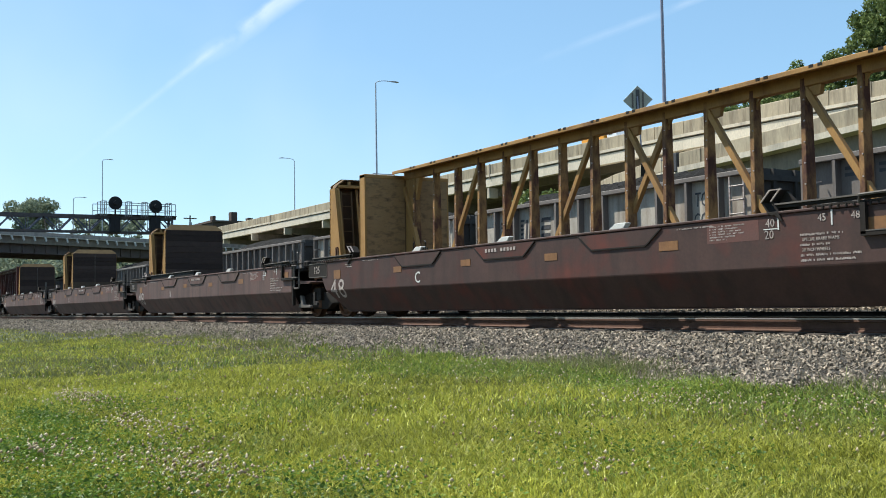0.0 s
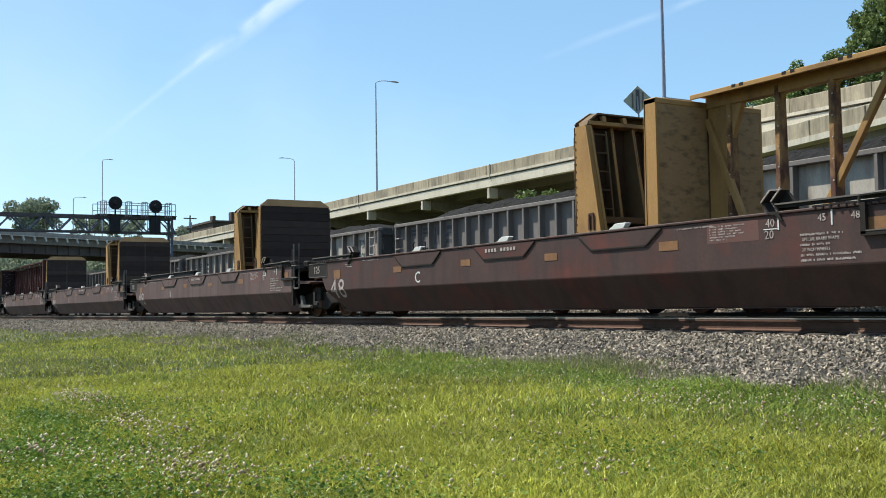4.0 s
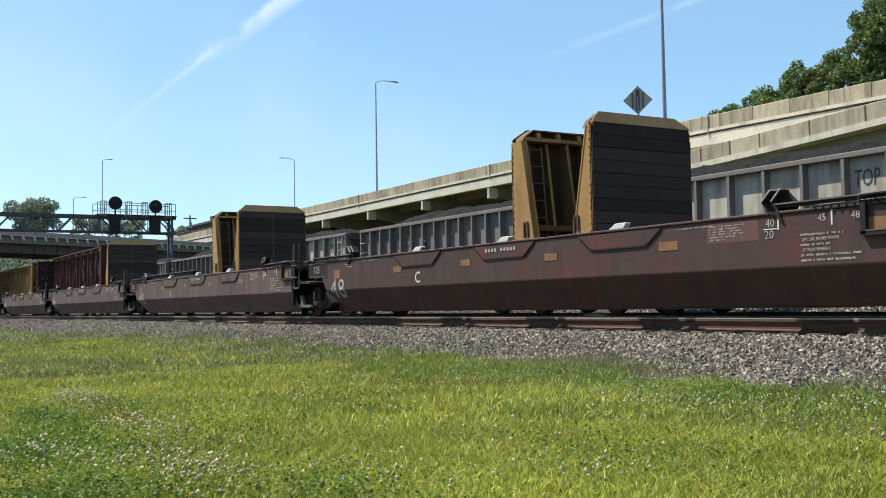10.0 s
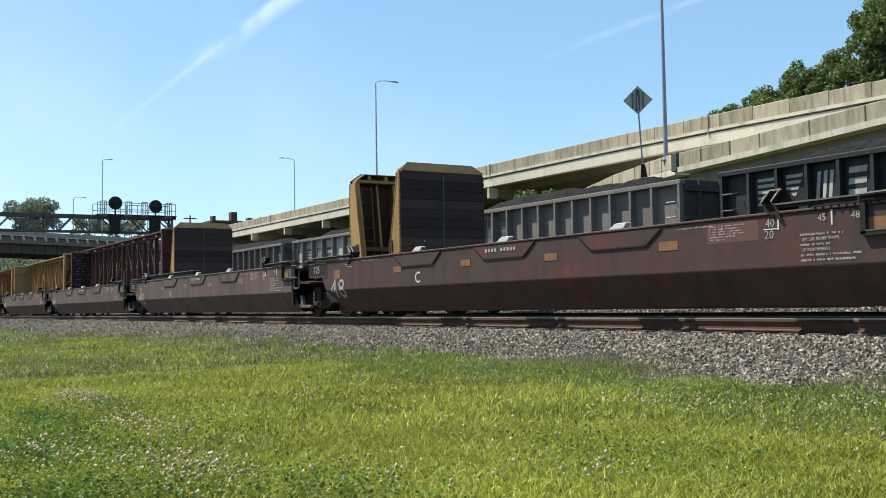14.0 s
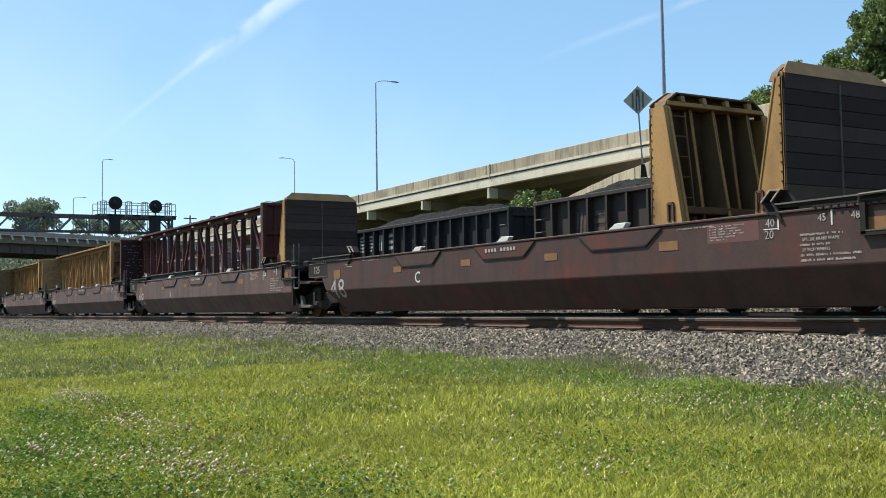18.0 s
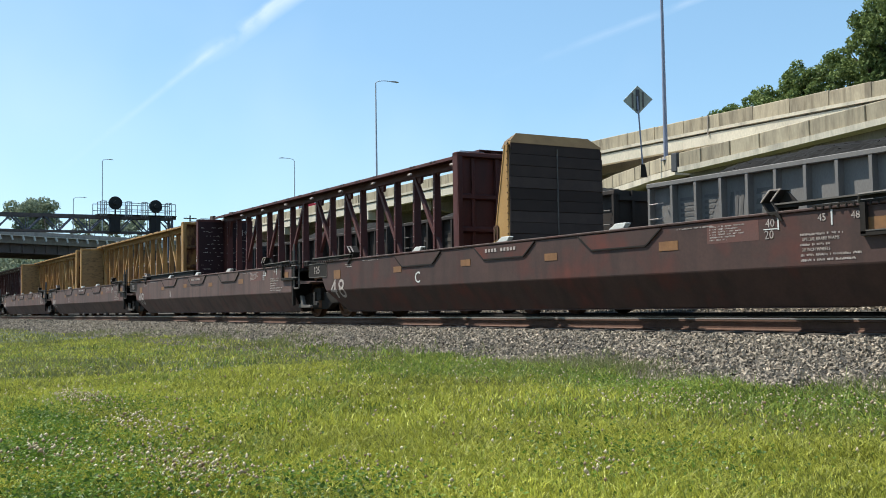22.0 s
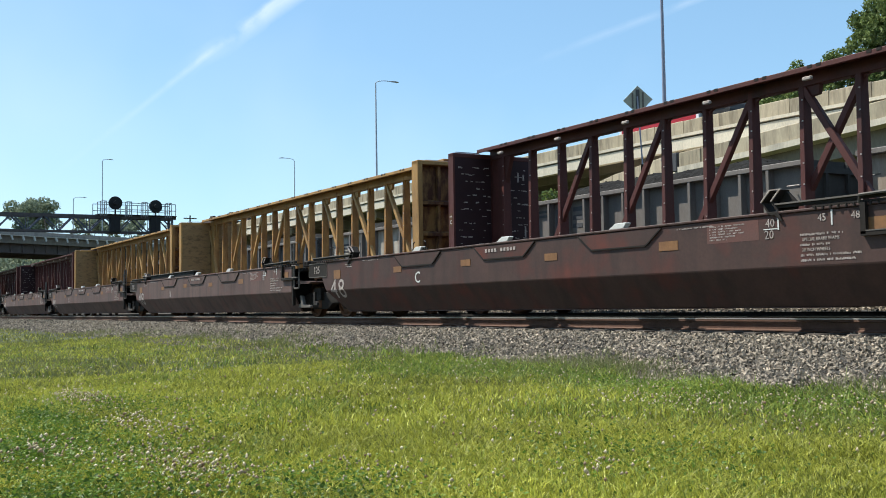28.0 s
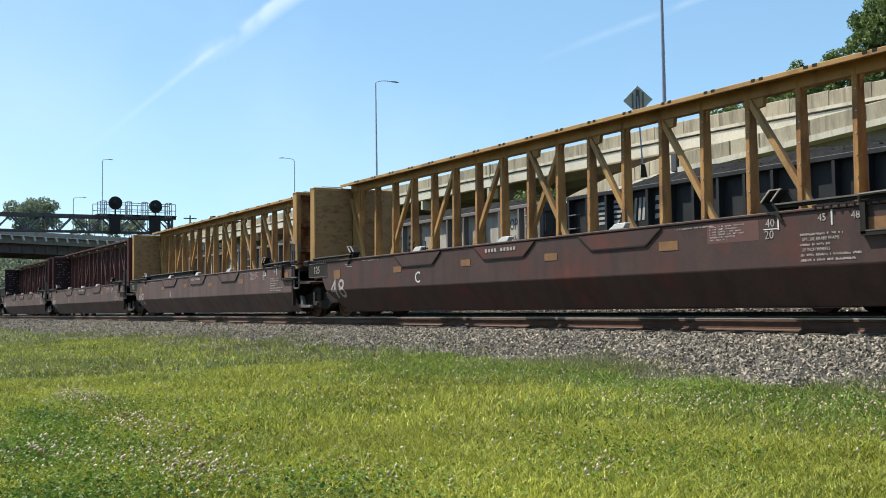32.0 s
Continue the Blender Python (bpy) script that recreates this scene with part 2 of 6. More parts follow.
# stained concrete, darkened further for shade on undersides, piers and inner faces
CONCDARK = mat("stained_shade_dark_concrete", (0.27, 0.235, 0.19), (0.2, 0.172, 0.138), 0.9, 0, 0.5, 14, 0.2, 0.3,
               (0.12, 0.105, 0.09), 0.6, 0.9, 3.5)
ASPHALT = mat("asphalt", (0.05, 0.05, 0.05), (0.065, 0.063, 0.06), 0.9, 0, 2, 40, 0.3, 0.4)
GALV = mat("galvanised_steel", (0.3, 0.31, 0.33), (0.22, 0.23, 0.25), 0.5, 0.5, 3, 40, 0.03, 0.4)
POLEBLUE = mat("weathered_bluish_pole", (0.24, 0.25, 0.32), (0.19, 0.2, 0.26), 0.5, 0.2, 3, 40, 0.03, 0.4)
# car-end grey, darkened for shade as well as grime
SHADEGREY = mat("shaded_grimy_car_end_paint", (0.075, 0.066, 0.058), (0.04, 0.035, 0.031), 0.8, 0, 1.5, 40, 0.1, 0.5)
PALEPOLE = mat("pale_weathered_pole", (0.45, 0.47, 0.52), (0.36, 0.38, 0.43), 0.6, 0.0, 3, 40, 0.03, 0.4)
GANTRYSTEEL = mat("weathered_gantry_steel", (0.1, 0.088, 0.088), (0.06, 0.053, 0.055), 0.7, 0, 3, 40, 0.05, 0.5)
DARKPOLE = mat("dark_bluish_steel", (0.1, 0.11, 0.15), (0.07, 0.08, 0.11), 0.5, 0.3, 3, 40, 0.03, 0.4)
SIGNBACK = mat("bare_aluminium_back", (0.36, 0.36, 0.3), (0.28, 0.28, 0.235), 0.6, 0.3, 3, 40, 0.03, 0.4)
RAILTOP = mat("polished_rail_steel", (0.4, 0.37, 0.34), (0.3, 0.27, 0.25), 0.4, 0.35, 3, 60, 0.03, 0.4)
TIE = mat("creosoted_wood", (0.05, 0.038, 0.03), (0.085, 0.068, 0.055), 0.85, 0, 4, 50, 0.4, 0.4, per_object=0.25)
STONE = mat("ballast_stone", (0.36, 0.296, 0.222), (0.125, 0.1, 0.075), 0.75, 0, 9, 70, 0.3, 0.4, per_island=0.8)
# bed coloured near black to give the gaps between stones their shade
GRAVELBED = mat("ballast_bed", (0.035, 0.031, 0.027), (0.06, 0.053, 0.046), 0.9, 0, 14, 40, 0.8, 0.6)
DUSTY = mat("dusty_grey_steel", (0.15, 0.13, 0.115), (0.08, 0.07, 0.06), 0.75, 0.0, 5, 60, 0.1, 0.5)
# castings, and rails of tracks 2 and 3 with shade in their colour
CASTINGSHADE = mat("dust_caked_casting_and_shaded_rail", (0.03, 0.025, 0.021), (0.018, 0.015, 0.0135), 0.85, 0.0, 5, 60, 0.2, 0.5)
GRIMYCONC = mat("grimy_bridge_concrete", (0.4, 0.35, 0.31), (0.28, 0.245, 0.215), 0.9, 0, 0.8, 14, 0.2, 0.4,
                (0.1, 0.085, 0.075), 0.8, 1.2, 3.5)
BRIDGESTEEL = mat("rusty_bridge_girder", (0.13, 0.105, 0.095), (0.085, 0.07, 0.062), 0.8, 0, 1.2, 30, 0.1, 0.5)
BRICK = mat("far_dark_brick", (0.09, 0.06, 0.05), (0.07, 0.05, 0.042), 0.9, 0, 2, 30, 0.1, 0.4)
GLASS = mat("dark_window_glass", (0.03, 0.035, 0.04), (0.02, 0.022, 0.026), 0.1, 0, 2, 30, 0.0, 0.4)
BARK = mat("bark", (0.09, 0.07, 0.05), (0.06, 0.045, 0.035), 0.9, 0, 5, 40, 0.5, 0.4)
SIGNALBLACK = mat("matt_black_signal", (0.012, 0.012, 0.013), (0.018, 0.018, 0.02), 0.7, 0, 3, 40, 0.05, 0.4)
GRASSMAT = leaf_mat("grass_blades", (0.026, 0.044, 0.006), (0.64, 0.63, 0.1), 0.3, 0.72, 0.035)
LUSHMAT = leaf_mat("lush_grass_blades", (0.022, 0.05, 0.008), (0.36, 0.45, 0.085), 0.34, 0.72, 0.035)
WEEDMAT = leaf_mat("greyish_weeds", (0.085, 0.095, 0.035), (0.25, 0.26, 0.11), 0.3, 0.7, 0.02)
# distance haze is mixed into these paler, greyer leaf colours
FARLEAVES = leaf_mat("haze_paled_far_leaves", (0.1, 0.125, 0.09), (0.33, 0.37, 0.25), 0.3, 0.6, 0.02)
LEAVES = leaf_mat("tree_leaves", (0.042, 0.07, 0.027), (0.24, 0.3, 0.1), 0.3, 0.6, 0.02)
LEAVES2 = leaf_mat("shrub_leaves", (0.05, 0.085, 0.022), (0.17, 0.21, 0.06), 0.3, 0.6)
CLOVERLEAF = leaf_mat("clover_leaves", (0.028, 0.06, 0.009), (0.17, 0.265, 0.038), 0.35, 0.6, 0.03)
CLOVERMAT = leaf_mat("clover_heads", (0.26, 0.165, 0.105), (0.82, 0.72, 0.52), 0.25, 0.95, 0.0)

# ---------------------------------------------------------------- mesh helpers


class Shape:
    """Gathers simple solids into one mesh."""

    def __init__(self):
        self.v, self.f = [], []

    def poly(self, verts, faces):
        o = len(self.v)
        self.v += [tuple(p) for p in verts]
        self.f += [tuple(i + o for i in f) for f in faces]
        return self

    def box(self, x0, x1, y0, y1, z0, z1):
        return self.poly([(x, y, z) for z in (z0, z1) for x, y in ((x0, y0), (x1, y0), (x1, y1), (x0, y1))],
                         [(3, 2, 1, 0), (4, 5, 6, 7), (0, 1, 5, 4), (1, 2, 6, 5), (2, 3, 7, 6), (3, 0, 4, 7)])

    def prism(self, profile, axis, a, b, b_profile=None):
        """Extrudes a closed profile along axis from a to b; b_profile may differ."""
        n = len(profile)
        other = b_profile or profile

        def place(p, t):
            q = list(p)
            q.insert(axis, t)
            return q
        vs = [place(q, a) for q in profile] + [place(q, b) for q in other]
        fs = [tuple(range(n))[::-1], tuple(range(n, 2 * n))]
        fs += [(i, (i + 1) % n, n + (i + 1) % n, n + i) for i in range(n)]
        return self.poly(vs, fs)

    def beam(self, p, q, w, h, up=(0, 0, 1), w2=None, h2=None):
        """A square bar from p to q, w across and h along up."""
        p, q = Vector(p), Vector(q)
        d = (q - p).normalized()
        s = d.cross(Vector(up))
        if s.length < 1e-4:
            s = d.cross(Vector((1, 0, 0)))
        s.normalize()
        u = s.cross(d)
        vs = []
        for c, ww, hh in ((p, w, h), (q, w2 or w, h2 or h)):
            for a, b in ((-1, -1), (1, -1), (1, 1), (-1, 1)):
                vs.append(c + s * a * ww / 2 + u * b * hh / 2)
        return self.poly(vs, [(3, 2, 1, 0), (4, 5, 6, 7), (0, 1, 5, 4), (1, 2, 6, 5), (2, 3, 7, 6), (3, 0, 4, 7)])

    def tube(self, pts, r, seg=8, r2=None):
        """A round bar through the points, tapering to r2."""
        pts = [Vector(p) for p in pts]
        n = len(pts)
        o = len(self.v)
        for i, c in enumerate(pts):
            d = (pts[min(i + 1, n - 1)] - pts[max(i - 1, 0)]).normalized()
            s = d.cross(Vector((0, 0, 1)))
            if s.length < 1e-3:
                s = d.cross(Vector((1, 0, 0)))
            s.normalize()
            u = s.cross(d)
            rr = r + ((r2 if r2 is not None else r) - r) * i / max(1, n - 1)
            for k in range(seg):
                a = 2 * math.pi * k / seg
                self.v.append(tuple(c + (s * math.cos(a) + u * math.sin(a)) * rr))
        for i in range(n - 1):
            for k in range(seg):
                a, b = o + i * seg + k, o + i * seg + (k + 1) % seg
                self.f.append((a, a + seg, b + seg, b))
        self.f.append(tuple(o + k for k in range(seg)))
        self.f.append(tuple(o + (n - 1) * seg + k for k in range(seg))[::-1])
        return self

    def disc(self, c, axis, prof, seg=20):
        """A turned solid: prof is (distance along axis, radius) from end to end."""
        c, d = Vector(c), Vector(axis).normalized()
        s = d.cross(Vector((0, 0, 1)))
        if s.length < 1e-3:
            s = d.cross(Vector((1, 0, 0)))
        s.normalize()
        u = s.cross(d)
        o = len(self.v)
        for a, r in prof:
            for k in range(seg):
                g = 2 * math.pi * k / seg
                self.v.append(tuple(c + d * a + (s * math.cos(g) + u * math.sin(g)) * r))
        for i in range(len(prof) - 1):
            for k in range(seg):
                a, b = o + i * seg + k, o + i * seg + (k + 1) % seg
                self.f.append((a, b, b + seg, a + seg))
        self.f.append(tuple(o + k for k in range(seg))[::-1])
        self.f.append(tuple(o + (len(prof) - 1) * seg + k for k in range(seg)))
        return self

    def mesh(self, name, material, bevel=0.0, smooth=False):
        me = bpy.data.meshes.new(name)
        me.from_pydata(self.v, [], self.f)
        if bevel:
            bm = bmesh.new()
            bm.from_mesh(me)
            bmesh.ops.recalc_face_normals(bm, faces=bm.faces)
            sharp = [e for e in bm.edges if len(e.link_faces) == 2 and e.calc_face_angle() > 0.5]
            bmesh.ops.bevel(bm, geom=sharp, offset=bevel, segments=1, affect="EDGES", clamp_overlap=True)
            bm.to_mesh(me)
            bm.free()
        else:
            bm = bmesh.new()
            bm.from_mesh(me)
            bmesh.ops.recalc_face_normals(bm, faces=bm.faces)
            bm.to_mesh(me)
            bm.free()
        me.materials.append(material)
        if smooth:
            me.polygons.foreach_set("use_smooth", [True] * len(me.polygons))
            me.set_sharp_from_angle(angle=radians(38))
        me.update()
        return me


def part(name, shape, material, parent, label="", bevel=0.0, smooth=False, at=None):
    """One mesh object under a thing or a part."""
    me = shape if isinstance(shape, bpy.types.Mesh) else shape.mesh(name, material, bevel, smooth)
    ob = new(name, me)
    ob.parent = parent
    if at is not None:
        ob.matrix_basis = at
    if label:
        ob["label"] = label
    return ob


def thing(name, m, label, category, group="", kind=""):
    ob = new(name)
    ob.empty_display_size = 0.3
    ob.matrix_basis = m
    return tagged(ob, label, category, group, kind)


def solid(name, shape, material, label, category, group="", kind="", bevel=0.0, smooth=False, at=None):
    """A thing that is one mesh."""
    ob = new(name, shape.mesh(name, material, bevel, smooth))
    if at is not None:
        ob.matrix_basis = at
    return tagged(ob, label, category, group, kind)


def letters(text, size, material, parent, at, name="lettering", depth=0.004, shear=0.0, squeeze=1.0, bend=0.0):
    """Painted writing as thin raised characters; lies in its own xy plane."""
    cu = bpy.data.curves.new("lettering", "FONT")
    cu.body, cu.size, cu.extrude, cu.shear = text, size, depth, shear
    cu.align_x, cu.align_y = "CENTER", "CENTER"
    cu.resolution_u = 2
    tmp = bpy.data.objects.new("tmp_lettering", cu)
    scene.collection.objects.link(tmp)
    dg = bpy.context.evaluated_depsgraph_get()
    me = bpy.data.meshes.new_from_object(tmp.evaluated_get(dg))
    bpy.data.objects.remove(tmp)
    bpy.data.curves.remove(cu)
    if bend:
        bm = bmesh.new()
        bm.from_mesh(me)
        bmesh.ops.bisect_plane(bm, geom=bm.verts[:] + bm.edges[:] + bm.faces[:], plane_co=(0, 0, 0), plane_no=(0, 1, 0))
        for w in bm.verts:
            if w.co.y < 0:
                w.co.z += bend * w.co.y
        bm.to_mesh(me)
        bm.free()
    if squeeze != 1.0:
        me.transform(Matrix.Diagonal((squeeze, 1, 1, 1)))
    me.materials.clear()
    me.materials.append(material)
    if size < 0.1 or len(text) == 1:
        o = part(name, me, material, parent, "", at=at)
        if len(text) > 1:
            o["kind"] = "stuff"
        return o
    # each large character is a part of its own
    bm = bmesh.new()
    bm.from_mesh(me)
    bm.verts.ensure_lookup_table()
    seen, islands = set(), []
    for w in bm.verts:
        if w.index in seen:
            continue
        stack, group = [w], []
        seen.add(w.index)
        while stack:
            u = stack.pop()
            group.append(u)
            for e in u.link_edges:
                o = e.other_vert(u)
                if o.index not in seen:
                    seen.add(o.index)
                    stack.append(o)
        islands.append(group)
    last = None
    for group in islands:
        index = {u.index: k for k, u in enumerate(group)}
        faces = [[index[u.index] for u in f.verts] for f in bm.faces if f.verts[0].index in index]
        one = bpy.data.meshes.new(name)
        one.from_pydata([tuple(u.co) for u in group], [], faces)
        one.materials.append(material)
        last = part(name, one, material, parent, "", at=at)
    bm.free()
    return last


FACE = Matrix(((1, 0, 0, 0), (0, 0, -1, 0), (0, 1, 0, 0), (0, 0, 0, 1)))     # stands writing up, facing the viewer's side


def on_side(x, y, z):
    return Matrix.Translation((x, y, z)) @ FACE


RAIL = 0.771                       # rail top
YW, YC, YG = 11.6, 15.89, 21.55    # middles of the three tracks

# ---------------------------------------------------------------- ground, ballast, tracks


def ground_z(y):
    """Height of the grass and earth at distance y from the viewer."""
    if y < 2.5:
        return 0.0
    if y < 8.2:
        return 0.17 * (y - 2.5) / 5.7
    return 0.17


def build_ground():
    xs = [-3000, -1200, -600, -300, -150, -100] + [-80 + 2 * i for i in range(56)] + [60, 150, 400, 1000, 3000]
    ys = [-3000, -800, -200, -60, -20, -8, -4, -2] + [-1 + 0.5 * i for i in range(21)] + [12, 16, 20, 24, 26, 30, 40, 60, 120, 300, 800, 3000]
    v, f = [], []
    for y in ys:
        for x in xs:
            bumpy = 0.03 * noise.noise((x * 0.4, y * 0.4, 0)) if -60 < x < 20 and -3 < y < 9 else 0
            v.append((x, y, ground_z(y) + bumpy))
    w = len(xs)
    for j in range(len(ys) - 1):
        for i in range(w - 1):
            a = j * w + i
            f.append((a, a + 1, a + 1 + w, a + w))
    s = Shape()
    s.v, s.f = v, f
    soil = mat("turf_soil", (0.045, 0.058, 0.013), (0.07, 0.07, 0.022), 0.95, 0, 1.2, 30, 0.6, 0.4, (0.045, 0.06, 0.016), 0.6, 0.4)
    solid("ground", s, soil, "rough green turf and earth beside the railway", "ground", kind="structure")


def build_ballast():
    z0, z1 = 0.12, 0.62
    prof = [(7.0, z0 - 0.1), (7.0, 0.13), (8.35, 0.26), (9.5, 0.5), (9.85, 0.55), (12.9, 0.55), (13.5, z1), (17.2, z1), (18.0, 0.745), (18.6, 0.81), (19.5, 0.835), (20.2, z1), (25.0, z1), (26.6, 0.1), (26.6, z0 - 0.2)]
    s = Shape()
    s.prism(prof, 0, -420, 60)
    solid("ballast_bed", s, GRAVELBED, "crushed-stone bed that carries three tracks, darkened for shade between stones", "ballast", kind="structure")
    # loose stones
    rng = np.random.default_rng(5)
    base = np.array([(-0.9, -0.7, -0.5), (0.9, -0.6, -0.5), (0.0, 0.95, -0.5), (-0.7, -0.8, 0.6), (0.85, -0.5, 0.55), (-0.05, 0.8, 0.6)], float)
    tri = np.array([(0, 2, 1), (3, 4, 5), (0, 1, 4), (0, 4, 3), (1, 2, 5), (1, 5, 4), (2, 0, 3), (2, 3, 5)])

    def stones(name, x0, x1, y0, y1, density, lo, hi, label):
        n = int((x1 - x0) * (y1 - y0) * density)
        x = x1 - (x1 - x0) * rng.random(n) ** 1.12
        y = y0 + (y1 - y0) * rng.random(n)
        z = np.interp(y, [7.0, 8.35, 9.5, 9.85, 12.9, 13.5, 17.2, 18.0, 18.6, 19.5, 20.2, 25], [0.14, 0.26, 0.5, 0.55, 0.55, z1, z1, 0.745, 0.81, 0.835, z1, z1])
        size = lo + (hi - lo) * rng.random(n) ** 1.6
        p = base[None] * (0.65 + 0.6 * rng.random((n, 6, 1)))
        p = p + rng.normal(0, 0.16, (n, 6, 3))
        q = rng.normal(0, 1, (n, 4))
        q /= np.linalg.norm(q, axis=1)[:, None]
        w_, a, b, c = q.T
        rot = np.stack([1 - 2 * (b * b + c * c), 2 * (a * b - c * w_), 2 * (a * c + b * w_),
                        2 * (a * b + c * w_), 1 - 2 * (a * a + c * c), 2 * (b * c - a * w_),
                        2 * (a * c - b * w_), 2 * (b * c + a * w_), 1 - 2 * (a * a + b * b)], 1).reshape(n, 3, 3)
        p = p * np.array([1.25, 0.9, 0.75])
        p = np.einsum("nij,nkj->nki", rot, p) * (size / 2)[:, None, None]
        p[:, :, 0] += x[:, None]
        p[:, :, 1] += y[:, None]
        p[:, :, 2] += (z + size * (0.5 * rng.random(n) - 0.05))[:, None]
        me = bpy.data.meshes.new(name)
        f = (tri[None] + 6 * np.arange(n)[:, None, None]).reshape(-1, 3)
        quick_mesh(me, p.reshape(-1, 3), f)
        me.shade_flat()
        me.materials.append(STONE)
        tagged(new(name, me), label, "ballast", kind="stuff")
    stones("ballast_stones", -30, -3, 7.1, 10.4, 1050, 0.022, 0.053, "loose grey-brown crushed ballast stones on the near shoulder")
    stones("ballast_stones", -48, -30, 7.6, 10.4, 420, 0.035, 0.08, "loose grey crushed ballast stones on the track shoulder")
    stones("ballast_stones", -110, -45, 7.6, 10.2, 130, 0.05, 0.1, "loose grey crushed ballast stones farther along the track")
    stones("ballast_stones", -40, -5, 10.4, 14.5, 90, 0.04, 0.075, "loose grey crushed ballast stones between the rails")
    stones("ballast_stones", -60, -8, 18.1, 20.0, 110, 0.05, 0.09, "loose grey crushed ballast stones heaped between two tracks")


def quick_mesh(me, verts, tris):
    """Fills a mesh from arrays of points and triangles."""
    n = len(tris)
    me.vertices.add(len(verts))
    me.vertices.foreach_set("co", np.ascontiguousarray(verts, dtype=np.float32).ravel())
    me.loops.add(n * 3)
    me.loops.foreach_set("vertex_index", np.ascontiguousarray(tris, dtype=np.int32).ravel())
    me.polygons.add(n)
    me.polygons.foreach_set("loop_start", np.arange(0, n * 3, 3, dtype=np.int32))
    me.polygons.foreach_set("loop_total", np.full(n, 3, dtype=np.int32))
    me.update(calc_edges=True)


def build_track(y, name, x0, x1, tie_parts, rail_m, top_m):
    tr = thing(name, pose(0, y, RAIL), "steel rails on dark wooden sleepers in ballast", "railway track", kind="structure")
    prof = [(-0.07, -0.17), (0.07, -0.17), (0.07, -0.155), (0.009, -0.14), (0.009, -0.05), (0.038, -0.042), (0.036, -0.004),
            (0.03, 0), (-0.03, 0), (-0.036, -0.004), (-0.038, -0.042), (-0.009, -0.05), (-0.009, -0.14), (-0.07, -0.155)]
    for side in (-0.752, 0.752):
        r = part("rail", Shape().prism([(side + a, b) for a, b in prof], 0, x0, x1), rail_m, tr)
        part("running_surface", Shape().box(x0, x1, side - 0.039, side + 0.03, -0.013, 0.004), top_m, r, "worn steel railhead")
    me = Shape().box(-0.115, 0.115, -1.3, 1.3, -0.33, -0.172).mesh("sleeper", TIE, 0.012)
    plate = Shape().box(-0.1, 0.1, -0.17, 0.17, -0.172, -0.158).mesh("tie_plate", RUST)
    rng = random.Random(3)
    n = int((x1 - x0) / 0.52)
    if tie_parts:
        for i in range(n):
            x = x1 - 0.52 * i
            if x < -90:
                break
            o = part("sleeper", me, TIE, tr, at=pose(x + rng.uniform(-0.03, 0.03), rng.uniform(-0.05, 0.05), 0, 0, 0, rng.uniform(-1, 1)))
            if x > -40:
                part("tie_plate", plate, RUST, o, at=pose(0, -0.752, 0))
    else:
        s = Shape()
        for i in range(n):
            s.box(x0 + 0.52 * i, x0 + 0.52 * i + 0.23, -1.3, 1.3, -0.33, -0.172)
        o = part("sleepers", s, TIE, tr)
        o["kind"] = "stuff"


# ---------------------------------------------------------------- shared running gear


def build_bogie_parts(parent, x, wheel_r=0.42, group=""):
    """A two-axle truck as parts of a car."""
    t = part("bolster", Shape().box(-0.2, 0.2, -1.15, 1.15, 0.42, 0.72), BLACKSTEEL, parent, at=pose(x, 0, 0))
    for sy in (-1, 1):
        prof = [(-1.2, 0.5), (-1.2, 0.34), (-0.75, 0.34), (-0.45, 0.2), (0.45, 0.2), (0.75, 0.34), (1.2, 0.34), (1.2, 0.5), (0.7, 0.62), (-0.7, 0.62)]
        s = Shape()
        s.prism([(a, b) for a, b in prof], 1, sy * 0.98 - 0.09, sy * 0.98 + 0.09)
        part("side_frame", s, BLACKSTEEL, t, bevel=0.015)
        for wx in (-0.89, 0.89):
            w = Shape().disc((wx, sy * 0.72, wheel_r), (0, sy, 0),
                             [(-0.06, wheel_r + 0.025), (-0.03, wheel_r + 0.02), (-0.02, wheel_r), (0.07, wheel_r - 0.004),
                              (0.07, wheel_r - 0.07), (0.03, wheel_r - 0.09), (0.04, 0.12), (0.09, 0.11), (0.09, 0.02)], 24)
            part("wheel", w, RUST, t, smooth=True)
    for wx in (-0.89, 0.89):
        part("axle", Shape().tube([(wx, -1.05, wheel_r), (wx, 1.05, wheel_r)], 0.08, 10), BLACKSTEEL, t)
    return t


